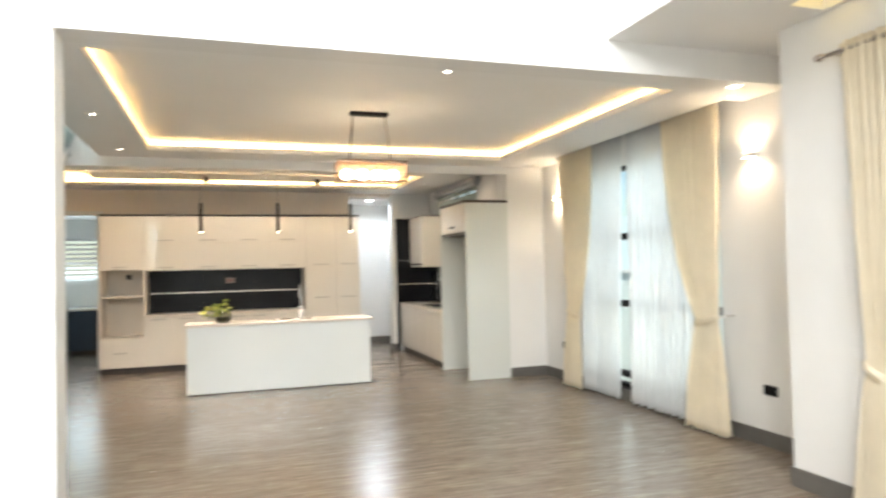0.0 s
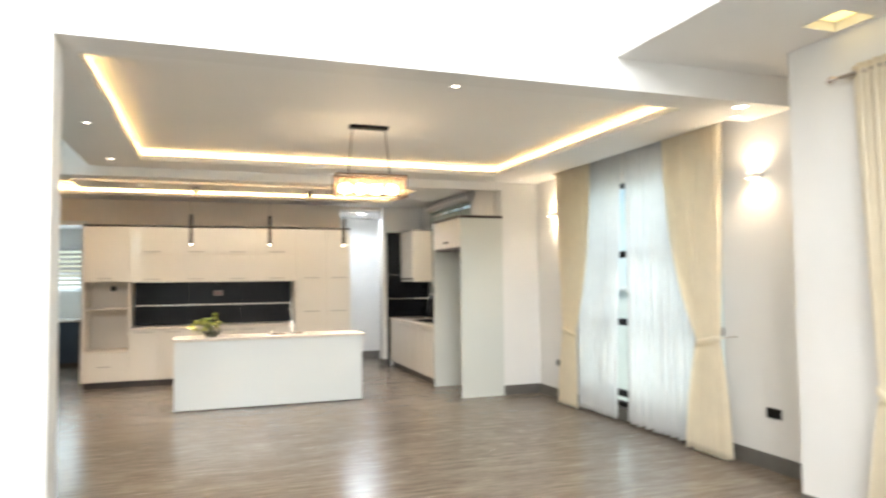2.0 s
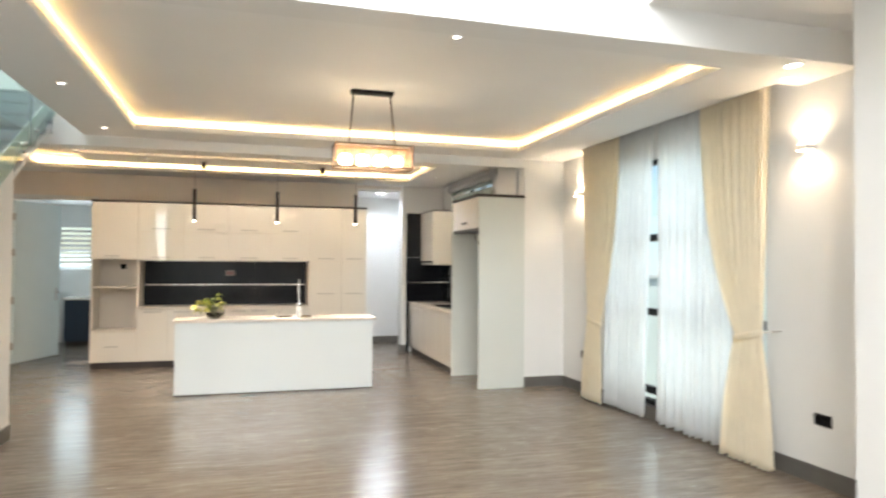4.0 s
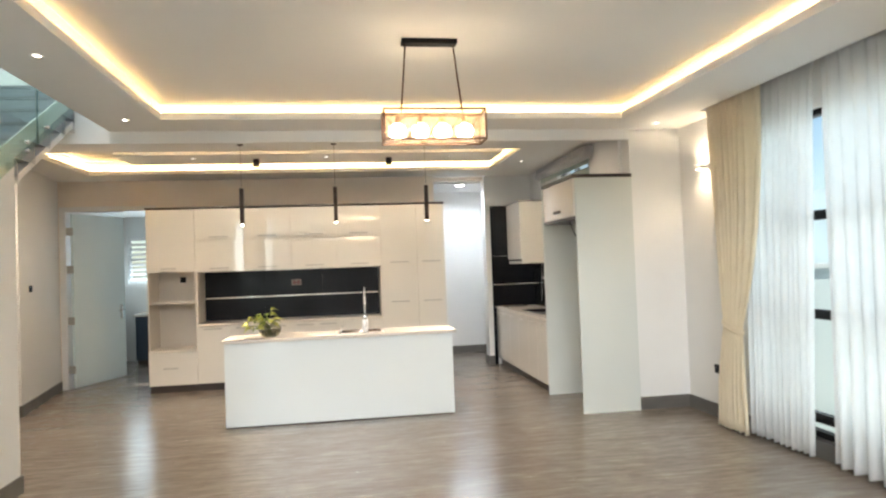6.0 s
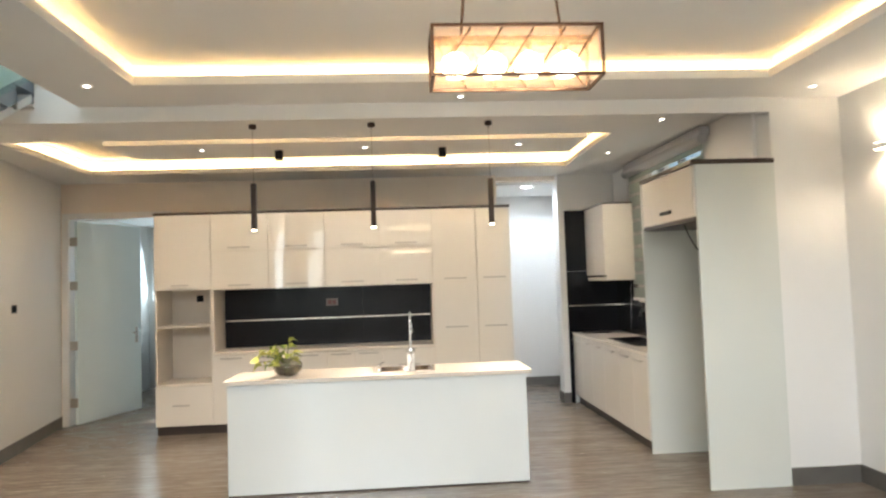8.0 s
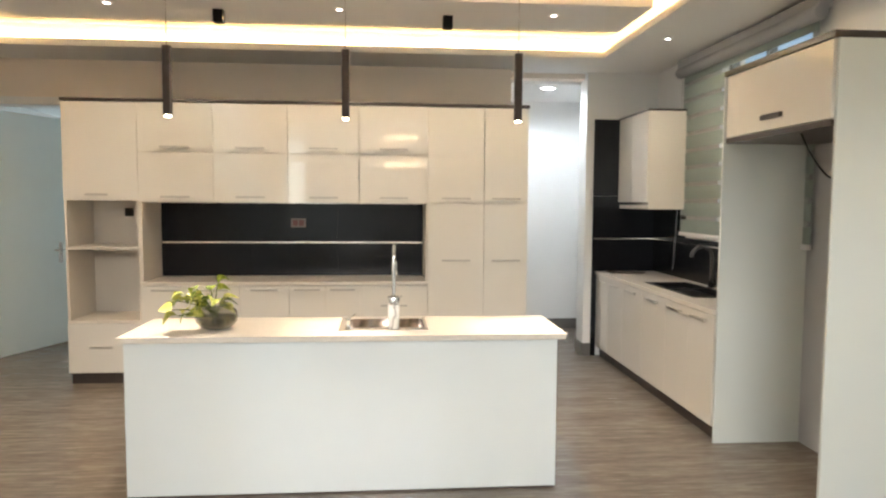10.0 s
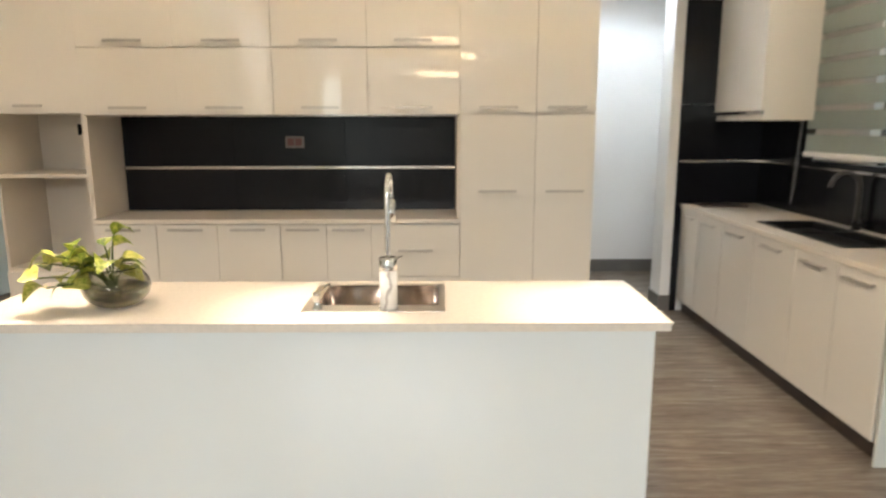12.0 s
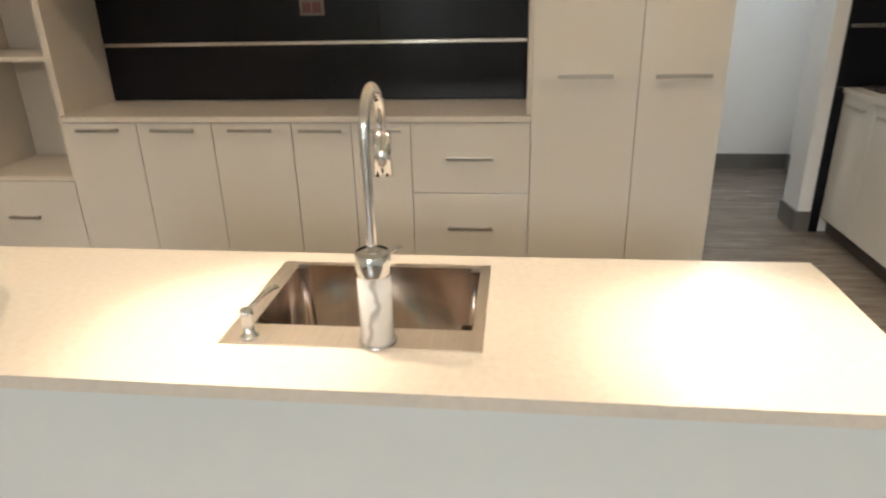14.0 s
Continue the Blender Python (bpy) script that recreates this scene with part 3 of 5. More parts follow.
def socket(loc, normal, w, h, mat, label, modules=2):
    """A wall plate with its modules; normal is '-x', '+x' or '-y'."""
    x, y, z = loc
    ob = thing("wall_socket", loc, label, "socket")

    def flat(u0, u1, z0, z1, d0, d1, bv):
        if normal == '-y':
            return boxed(x + u0, x + u1, y - d1, y - d0, z + z0, z + z1, bevel=bv)
        if normal == '-x':
            return boxed(x - d1, x - d0, y + u0, y + u1, z + z0, z + z1, bevel=bv)
        return boxed(x + d0, x + d1, y + u0, y + u1, z + z0, z + z1, bevel=bv)
    part("plate", flat(-w / 2, w / 2, -h / 2, h / 2, 0.0005, 0.009, 0.002), mat, ob)
    for i in range(modules):
        a = -w / 2 + 0.012 + i * (w - 0.024) / modules
        part("module", flat(a + 0.004, a + (w - 0.024) / modules - 0.004, -h / 2 + 0.014, h / 2 - 0.014, 0.0095, 0.013, 0.001), M_ROCK if mat is M_SOCK else M_BLACK, ob)
    return ob


socket((0.785, 12.471, 1.42), '-y', 0.14, 0.085, M_SOCK, "brown double socket on the black splashback")
socket((-0.80, 12.50, 1.515), '-y', 0.08, 0.08, M_BLKM, "black socket inside the open shelf", 1)
socket((XR, 5.055, 0.475), '-x', 0.15, 0.085, M_BLKM, "black double socket low on the living room wall")
socket((XR, 8.61, 0.475), '-x', 0.14, 0.085, M_BLKM, "black double socket low on the wall by the curtain")
socket((-2.343, 11.38, 1.485), '+x', 0.08, 0.08, M_BLKM, "black light switch on the white wall", 1)

cor = mesh_object("cornice", boxed(KX[0] - 0.005, KX[7] + 0.005, YF - 0.025, YB - 0.002, 2.4765, 2.505, bevel=0.003), M_EDGE)
tagged(cor, "dark brown cornice board over the kitchen cabinets", "cornice")

# ---- island ----
isl = thing("kitchen_island", (1.43, 9.9, 0), "white gloss kitchen island with a plain front", "kitchen island")
bm = bmesh.new()
box(bm, 0.238, 2.606, 9.622, 9.646, 0.012, 0.868, bevel=0.0015)
part("front_panel", bm, M_ISL, isl)
for x in (0.238, 2.588):
    part("side_panel", boxed(x, x + 0.018, 9.6465, 10.135, 0.012, 0.868, bevel=0.0015), M_ISL, isl)
part("back_panel", boxed(0.2565, 2.5875, 10.116, 10.134, 0.10, 0.868), M_LACQ, isl)
part("plinth", boxed(0.244, 2.60, 9.63, 10.10, 0, 0.0115), M_EDGE, isl, "thin grey plinth line")
SX0, SX1, SY0, SY1 = 1.373, 1.886, 9.709, 10.11
bm = bmesh.new()
TX0, TX1, TY0, TY1 = 0.212, 2.643, 9.575, 10.178
cx, cy = [TX0, SX0 + 0.01, SX1 - 0.01, TX1], [TY0, SY0 + 0.01, SY1 - 0.01, TY1]
top = [[bm.verts.new((x, y, 0.90)) for y in cy] for x in cx]
bot = [[bm.verts.new((x, y, 0.869)) for y in cy] for x in cx]
for i in range(3):
    for j in range(3):
        if (i, j) != (1, 1):
            bm.faces.new((top[i][j], top[i + 1][j], top[i + 1][j + 1], top[i][j + 1]))
            bm.faces.new((bot[i][j], bot[i][j + 1], bot[i + 1][j + 1], bot[i + 1][j]))
for i in range(3):
    for j in (0, 3):
        bm.faces.new((top[i][j], top[i + 1][j], bot[i + 1][j], bot[i][j]))
    for j in (0, 3):
        bm.faces.new((top[j][i], top[j][i + 1], bot[j][i + 1], bot[j][i]))
for a, b in (((1, 1), (2, 1)), ((2, 1), (2, 2)), ((2, 2), (1, 2)), ((1, 2), (1, 1))):
    bm.faces.new((top[a[0]][a[1]], top[b[0]][b[1]], bot[b[0]][b[1]], bot[a[0]][a[1]]))
bm.normal_update()
rim = [e for e in bm.edges if len(e.link_faces) == 2 and abs(e.link_faces[0].normal.dot(e.link_faces[1].normal)) < 0.5 and all(v.co.z > 0.89 and (min(abs(v.co.x - TX0), abs(v.co.x - TX1)) < 1e-4 or min(abs(v.co.y - TY0), abs(v.co.y - TY1)) < 1e-4) for v in e.verts)]
bmesh.ops.bevel(bm, geom=rim, offset=0.005, segments=2, affect='EDGES')
tagged(mesh_object("island_worktop", bm, M_TOP), "beige speckled quartz worktop of the kitchen island", "worktop")

# sink
snk = thing("kitchen_sink", (1.64, 9.925, 0.90), "square stainless steel sink set in the island worktop", "sink")
bm = bmesh.new()
BX0, BX1, BY0, BY1, SZ = 1.416, 1.862, 9.788, 10.09, 0.90
zt = SZ + 0.003
for d in ((SX0, SX1, SY0, BY0), (SX0, SX1, BY1, SY1), (SX0, BX0, BY0, BY1), (BX1, SX1, BY0, BY1)):
    box(bm, *d, SZ + 0.0005, zt)
part("rim", bm, M_RIM, snk)
bm = bmesh.new()
r0 = [bm.verts.new(p) for p in ((BX0, BY0, zt - 0.0005), (BX1, BY0, zt - 0.0005), (BX1, BY1, zt - 0.0005), (BX0, BY1, zt - 0.0005))]
r1 = [bm.verts.new(p) for p in ((BX0 + 0.012, BY0 + 0.012, 0.70), (BX1 - 0.012, BY0 + 0.012, 0.70), (BX1 - 0.012, BY1 - 0.012, 0.70), (BX0 + 0.012, BY1 - 0.012, 0.70))]
for i in range(4):
    bm.faces.new((r0[i], r0[(i + 1) % 4], r1[(i + 1) % 4], r1[i]))
bm.faces.new(r1)
bm.normal_update()
bmesh.ops.bevel(bm, geom=[e for e in bm.edges if len(e.link_faces) == 2], offset=0.022, segments=4, affect='EDGES')
for f in bm.faces:
    f.smooth = True
# the dark brown reflection inside the bowl is put into this steel colour
part("bowl", bm, surface("brown_reflection_steel", (0.40, 0.32, 0.265), 0.22, 1.0, vary=0.08, scale=4, stretch=(40, 1, 1)), snk)
bm = bmesh.new()
lathe(bm, (1.65, 9.95, 0.701), [(0.0, 0.003), (0.03, 0.003), (0.042, 0.004), (0.044, 0.0)], 20)
part("drain", bm, M_CHROME, snk)

rr = random.Random(3)
bm = bmesh.new()
for _ in range(26):
    x, y, r = rr.uniform(1.70, 1.86), rr.uniform(9.716, 9.778), rr.uniform(0.002, 0.006)
    if (x - 1.685) ** 2 + (y - 9.732) ** 2 > 0.045 ** 2:
        lathe(bm, (x, y, zt + 0.0002), [(r, 0.0), (r * 0.92, r * 0.28), (r * 0.6, r * 0.48), (0.0004, r * 0.55)], 10)
tagged(part("water_drops", bm, glass("drop_water", (1, 1, 1), 0.0, 1.33), snk, "water drops on the steel deck"), kind="stuff")

tap = thing("kitchen_tap", (1.685, 9.732, 0.903), "tall chrome swan-neck tap with a marble-patterned base", "tap")
lathe_p = bmesh.new()
part("base_ring", lathe(lathe_p, (1.685, 9.732, 0.9035), [(0.0, 0), (0.036, 0), (0.037, 0.004), (0.033, 0.007), (0.0, 0.007)]), M_CHROME, tap)
part("body", lathe(bmesh.new(), (1.685, 9.732, 0.911), [(0.0, 0), (0.0315, 0), (0.0315, 0.135), (0.0, 0.135)]), M_MARBLE, tap, "white and grey marble-patterned sleeve")
part("collar", lathe(bmesh.new(), (1.685, 9.732, 1.046), [(0.0, 0.0005), (0.032, 0.0005), (0.033, 0.004), (0.033, 0.04), (0.030, 0.046), (0.016, 0.047), (0.0, 0.047)]), M_CHROME, tap)
neck = [(1.685, 9.732, 1.09 + 0.0206 * i) for i in range(11)]
for i in range(1, 17):
    a = math.pi * i / 16 * 1.08
    neck.append((1.685 + 0.004 * i / 16, 9.732 + 0.062 * (1 - math.cos(a)), 1.296 + 0.078 * math.sin(a)))
part("spout", sweep(bmesh.new(), neck, 0.0098, 16), M_CHROME, tap)
p = neck[-1]
part("nozzle", tube(bmesh.new(), (p[0], p[1], p[2] + 0.005), (p[0] + 0.002, p[1] - 0.012, p[2] - 0.075), 0.016, 0.0185), M_CHROME, tap)
part("lever", tube(bmesh.new(), (1.697, 9.732, 1.075), (1.732, 9.766, 1.09), 0.0045, 0.0035), M_CHROME, tap)

disp = thing("soap_dispenser", (1.429, 9.731, 0.903), "small chrome soap dispenser beside the sink", "soap dispenser")
part("body", lathe(bmesh.new(), (1.429, 9.731, 0.9035), [(0.0, 0), (0.018, 0), (0.0185, 0.006), (0.011, 0.010), (0.010, 0.045), (0.0125, 0.048), (0.0125, 0.062), (0.0, 0.064)], 20), M_CHROME, disp)
part("spout", sweep(bmesh.new(), [(1.429, 9.731, 0.96), (1.438, 9.749, 0.968), (1.449, 9.774, 0.976), (1.459, 9.799, 0.979), (1.465, 9.812, 0.976)], 0.0048, 10), M_CHROME, disp)

# ---- plant in a bowl ----
VX, VY = 0.68, 9.82
vase = thing("plant_bowl", (VX, VY, 0.90), "round smoky glass bowl with a trailing variegated plant", "plant")
part("bowl", lathe(bmesh.new(), (VX, VY, 0.9005), [(0.0, 0.0), (0.0621, 0.0), (0.0847, 0.012), (0.1107, 0.04), (0.1186, 0.07), (0.1107, 0.10), (0.0904, 0.125), (0.0791, 0.135), (0.0825, 0.14),
                                                     (0.078, 0.141), (0.0746, 0.134), (0.087, 0.122), (0.1062, 0.098), (0.1141, 0.07), (0.1062, 0.042), (0.0814, 0.016), (0.0599, 0.006), (0.0, 0.006)], 32), M_BOWL, vase)
part("water", lathe(bmesh.new(), (VX, VY, 0.9075), [(0.0, 0.0), (0.0588, 0.0), (0.0791, 0.011), (0.104, 0.037), (0.1107, 0.062), (0.0, 0.0625)], 28), glass("water", (0.50, 0.47, 0.34), 0.0, 1.33), vase)
rng = random.Random(7)
stems = [(-0.27, -0.02, 0.03), (-0.25, 0.03, 0.07), (-0.17, -0.03, 0.11), (-0.22, -0.04, 0.00), (-0.11, 0.02, 0.14), (0.02, 0.02, 0.16), (0.06, -0.02, 0.05),
         (-0.04, 0.04, 0.12), (0.05, 0.04, 0.03), (-0.12, 0.05, 0.05), (-0.01, -0.05, 0.08), (-0.14, 0.0, 0.08), (-0.07, 0.0, 0.07), (-0.20, 0.0, 0.10)]


def leaf_mesh(size, lift, fold):
    """A heart-shaped leaf, folded along its midrib."""
    bm = bmesh.new()
    n = 7
    rows = []
    for i in range(n + 1):
        t = i / n
        w = size * 0.46 * (math.sin(math.pi * min(1, t ** 0.62)) ** 0.8 if 0 < t < 1 else 0.02)
        x = size * t
        z = lift * size * (4 * t * (1 - t)) - 0.25 * size * t * t
        rows.append([bm.verts.new((x, s * w, z + abs(s) * fold * w)) for s in (-1, -0.5, 0, 0.5, 1)])
    for a, b in zip(rows, rows[1:]):
        for k in range(4):
            f = bm.faces.new((a[k], a[k + 1], b[k + 1], b[k]))
            f.smooth = True
    return bm


for k, (dx, dy, dz) in enumerate(stems):
    base = Vector((VX + rng.uniform(-0.02, 0.02), VY + rng.uniform(-0.02, 0.02), 0.94))
    tip = Vector((VX + 0.76 * dx, VY + dy - (0.11 if dx < -0.06 else 0.04), 0.90 + 0.10 + dz))
    mid = (base + tip) / 2 + Vector((-dx * 0.2, -dy * 0.2, 0.05))
    pts = []
    for i in range(9):
        t = i / 8
        pts.append(base * (1 - t) ** 2 + mid * 2 * t * (1 - t) + tip * t * t)
    stem = part("stem", sweep(bmesh.new(), pts, 0.0032, 6), M_STEM, vase)
    count = 3 if abs(dx) > 0.13 else 2
    for j in range(count):
        t = 1 - 0.26 * j
        q = base * (1 - t) ** 2 + mid * 2 * t * (1 - t) + tip * t * t
        bm = leaf_mesh(rng.uniform(0.065, 0.10), rng.uniform(0.1, 0.3), rng.uniform(0.2, 0.5))
        yaw = math.atan2(dy, dx) + rng.uniform(-1.1, 1.1)
        bmesh.ops.transform(bm, matrix=Matrix.Translation(q) @ Euler((rng.uniform(-0.7, 0.7), rng.uniform(-0.6, 0.4), yaw)).to_matrix().to_4x4(), verts=bm.verts[:])
        part("leaf", bm, M_LEAF, stem)

# ---- kitchen run along the window wall ----
XF = 3.872


def side_door(unit, y0, y1, z0, z1, hy, hz, name="door", mat=None, length=0.2):
    g = 0.0023
    d = part(name, boxed(XF - 0.018, XF - 0.001, y0 + g, y1 - g, z0 + g, z1 - g, bevel=0.0015), mat or M_LACQ, unit)
    handle(d, hy, hz, y=XF - 0.018, length=length, axis='y')
    return d


ys = [12.83, 12.45, 12.03, 11.56, 11.06, 10.66, 10.272]
for a, b in zip(ys[1:], ys):
    u = thing("base_cabinet", (4.15, (a + b) / 2, 0), "cream gloss base cabinet under the window worktop", "cabinet", "kitchen window units")
    part("body", boxed(XF, 4.479, a + 0.0005, b - 0.0005, 0.10, 0.86), M_CARC, u)
    side_door(u, a, b, 0.105, 0.872, (a + b) / 2, 0.82, length=min(0.22, (b - a) * 0.55))
    part("plinth", boxed(XF + 0.03, XF + 0.05, a, b, 0, 0.10), M_EDGE, u, "dark brown plinth")
bm = bmesh.new()
for d in ((XF - 0.03, 3.985, 10.272, 12.847), (4.37, 4.479, 10.272, 12.847), (3.985, 4.37, 10.272, 10.86), (3.985, 4.37, 11.80, 12.847)):
    box(bm, *d, 0.876, 0.908)
tagged(mesh_object("window_worktop", bm, M_TOP), "beige quartz worktop under the kitchen window", "worktop")
bsk = thing("black_sink", (4.18, 11.3, 0.90), "black composite sink set in the window worktop", "sink")
bm = bmesh.new()
for d in ((3.978, 4.015, 10.853, 11.807), (4.34, 4.377, 10.853, 11.807), (4.015, 4.34, 10.853, 10.89), (4.015, 4.34, 11.77, 11.807), (4.015, 4.34, 11.32, 11.36)):
    box(bm, *d, 0.9085, 0.914, bevel=0.0015)
part("rim", bm, M_BLKM, bsk)
bm = bmesh.new()
box(bm, 4.0, 4.355, 10.875, 11.79, 0.861, 0.868)
for d in ((4.0, 4.014, 10.875, 11.79), (4.341, 4.355, 10.875, 11.79), (4.014, 4.341, 10.875, 10.889), (4.014, 4.341, 11.776, 11.79)):
    box(bm, *d, 0.868, 0.908)
part("bowl", bm, M_BLKM, bsk)
bt = thing("black_tap", (4.42, 11.45, 0.908), "black swan-neck tap by the kitchen window", "tap")
part("base", lathe(bmesh.new(), (4.42, 11.45, 0.9085), [(0.0, 0), (0.026, 0), (0.026, 0.05), (0.015, 0.06), (0.0, 0.06)], 18), M_BLKM, bt)
nk = [(4.42, 11.45, 0.96 + 0.03 * i) for i in range(8)]
for i in range(1, 13):
    a = math.pi * i / 12
    nk.append((4.42 - 0.09 * (1 - math.cos(a)), 11.45, 1.17 + 0.09 * math.sin(a)))
part("spout", sweep(bmesh.new(), nk, 0.0145, 12), M_GRAPH, bt)
part("lever", tube(bmesh.new(), (4.42, 11.43, 0.955), (4.41, 11.35, 0.985), 0.007, 0.005), M_BLKM, bt)
tray_ = thing("worktop_tray", (4.05, 12.6, 0.908), "thin dark board lying on the worktop", "tray")
part("board", boxed(3.93, 4.28, 12.58, 12.80, 0.9085, 0.918, bevel=0.002), M_EDGE, tray_)
part("grip", tube(bmesh.new(), (3.90, 12.60, 0.93), (3.97, 12.60, 0.93), 0.008), M_EDGE, tray_)

# black cladding behind the run
cl = thing("black_cladding", (4.1, 12.84, 0), "black gloss panels on the wall beside the passage", "backsplash")
for z0, z1 in ((0.908, 1.70), (1.703, 2.50)):
    part("panel", boxed(3.80, 4.465, 12.832, 12.849, z0, z1, bevel=0.001), M_BLACK, cl)
part("end_panel", boxed(3.80, 3.853, 12.832, 12.849, 0.0, 0.906), M_BLACK, cl)
part("side_panel", boxed(4.462, 4.479, 12.10, 12.83, 0.91, 1.70, bevel=0.001), M_BLACK, cl)
part("side_panel", boxed(4.462, 4.479, 10.272, 12.098, 0.91, 1.30, bevel=0.001), M_BLACK, cl)
rl = thing("hanging_rail", (4.1, 12.81, 1.26), "thin steel rail on the black panels", "rail")
part("bar", boxed(3.81, 4.44, 12.806, 12.82, 1.245, 1.262, bevel=0.002), M_STEEL, rl)
part("bar", boxed(4.44, 4.4545, 10.4, 12.806, 1.245, 1.262, bevel=0.002), M_STEEL, rl)
u = thing("wall_cabinet", (4.27, 12.44, 1.57), "cream gloss wall cabinet beside the kitchen window", "cabinet")
part("body", boxed(4.085, 4.461, 12.05, 12.83, 1.572, 2.49), M_LACQ, u)
part("door", boxed(4.066, 4.0845, 12.052, 12.44, 1.640, 2.489, bevel=0.0015), M_LACQ, u)
part("door", boxed(4.066, 4.0845, 12.443, 12.828, 1.640, 2.489, bevel=0.0015), M_LACQ, u)
part("grip_edge", boxed(4.062, 4.0845, 12.052, 12.828, 1.612, 1.637), M_STEEL, u, "steel grip edge under the door")
part("top_board", boxed(4.06, 4.461, 12.045, 12.83, 2.491, 2.508), M_EDGE, u, "dark brown top board")

# fridge housing
fh = thing("fridge_housing", (4.2, 9.7, 0), "tall white fridge housing, empty, with a flap door above", "cabinet")
part("side_panel", boxed(3.885, 4.512, 9.168, 9.188, 0, 2.455, bevel=0.002), M_END, fh)
part("side_panel", boxed(3.855, 4.478, 10.232, 10.25, 0, 2.455, bevel=0.002), M_END, fh)
part("rear_board", boxed(4.462, 4.478, 9.40, 10.231, 0.0, 2.02), M_BACK, fh)
part("top_box", boxed(3.89, 4.478, 9.40, 10.231, 2.055, 2.455), M_LACQ, fh)
part("top_box_front", boxed(3.89, 4.478, 9.189, 9.40, 2.055, 2.455), M_LACQ, fh)
d = part("flap_door", boxed(3.868, 3.888, 9.19, 10.23, 2.06, 2.453, bevel=0.002), M_LACQ, fh)
part("handle", boxed(3.845, 3.868, 9.60, 9.80, 2.12, 2.15, bevel=0.006), M_EDGE, d, "dark bow handle")
part("bottom_rail", boxed(3.87, 4.478, 9.19, 10.231, 2.022, 2.054), M_EDGE, fh, "dark brown rail")
part("top_board", boxed(3.855, 4.512, 9.165, 10.25, 2.4555, 2.491, bevel=0.002), M_EDGE, fh, "dark brown top board")
part("cable", sweep(bmesh.new(), [(3.95, 9.55, 2.02), (3.96, 9.50, 1.93), (3.98, 9.44, 1.84), (4.0, 9.39, 1.78), (4.02, 9.30, 1.74)], 0.005, 8), M_BLKM, fh, "loose black cable")

# zebra blind on the kitchen window
bl = thing("zebra_blind", (4.45, 11.2, 1.32), "grey zebra roller blind, half open, in the kitchen window", "blind")
part("cassette", boxed(4.38, 4.479, 10.1, 12.17, 2.875, 2.965, bevel=0.012), M_BACK, bl, "grey aluminium cassette")
part("fascia_roll", tube(bmesh.new(), (4.405, 10.1, 2.855), (4.405, 12.16, 2.855), 0.05), M_BACK, bl)
z = 1.36
k = 0
while z < 2.80:
    part("band", boxed(4.430, 4.433, 10.15, 12.12, z, z + 0.117), M_BLIND, bl)
    part("sheer_band", boxed(4.4305, 4.4325, 10.15, 12.12, z + 0.117, z + 0.155), M_BLIND2, bl)
    z += 0.155
part("pull_chain", sweep(bmesh.new(), [(4.425, 12.15, 2.84), (4.424, 12.152, 2.2), (4.42, 12.156, 1.6), (4.405, 12.165, 1.1), (4.40, 12.19, 0.98), (4.408, 12.20, 1.1), (4.425, 12.165, 1.8), (4.43, 12.16, 2.84)], 0.0014, 6), M_BACK, bl, "thin grey pull chain")
part("bottom_bar", boxed(4.420, 4.443, 10.15, 12.13, 1.325, 1.36, bevel=0.004), M_PVC, bl)


def window(name, axis, at, u0, u1, z0, z1, bars_u, bars_z, label, depth=0.07, t=0.05, mat=None):
    """A framed window: axis 'x' stands in a wall of constant x."""
    def bx(a0, a1, d0, d1, c0, c1):
        return boxed(d0, d1, a0, a1, c0, c1, bevel=0.003) if axis == 'x' else boxed(a0, a1, d0, d1, c0, c1, bevel=0.003)
    mat = mat or M_BLKM
    ob = new(name)
    ob.location = (at, (u0 + u1) / 2, z0) if axis == 'x' else ((u0 + u1) / 2, at, z0)
    tagged(ob, label, "window", kind="structure")
    d0, d1 = at, at + depth
    part("window_frame", bx(u0, u0 + t, d0, d1, z0, z1), mat, ob)
    part("window_frame", bx(u1 - t, u1, d0, d1, z0, z1), mat, ob)
    part("window_frame", bx(u0 + t, u1 - t, d0, d1, z0, z0 + t), mat, ob)
    part("window_frame", bx(u0 + t, u1 - t, d0, d1, z1 - t, z1), mat, ob)
    us = [u0 + t] + list(bars_u) + [u1 - t]
    for u in bars_u:
        part("mullion", bx(u - t / 2, u + t / 2, d0 + 0.003, d1 - 0.003, z0 + t, z1 - t), mat, ob)
    for z in bars_z:
        for a, b in zip(us, us[1:]):
            a2 = a + (t / 2 if a in bars_u else 0)
            b2 = b - (t / 2 if b in bars_u else 0)
            part("transom", bx(a2, b2, d0 + 0.005, d1 - 0.005, z - t * 0.75, z + t * 0.75), mat, ob)
    for a, b in zip(us, us[1:]):
        pane = part("pane", bx(a, b, d0 + 0.03, d0 + 0.036, z0 + t, z1 - t), M_GLASS, ob)
        pane.visible_shadow = False
    return ob


window("window_1", 'x', XR + 0.06, 5.6, 8.1, 0.13, 2.7, (6.30, 7.55), (0.28, 1.10, 1.88), "tall black-framed window behind white sheers")
window("window_2", 'x', XP + 0.06, 1.3, 3.35, 0.13, 2.7, (2.05, 2.8), (1.06, 1.89), "tall black-framed window behind a curtain")
window("window_3", 'x', 4.54, 10.3, 11.5, 1.3, 2.95, (10.93,), (), "black-framed kitchen window behind a zebra blind")
# window_5 is an unseen addition that goes with the high hall fill lamp
window("window_5", 'y', -3.12, -1.7, 2.9, 4.0, 5.8, (-0.55, 0.6, 1.75), (), "unseen high hall window, added to let daylight in")
window("window_6", 'y', -3.12, -2.05, -0.40, 0.02, 3.2, (-1.32, -1.12), (), "black-framed glazed hall door")
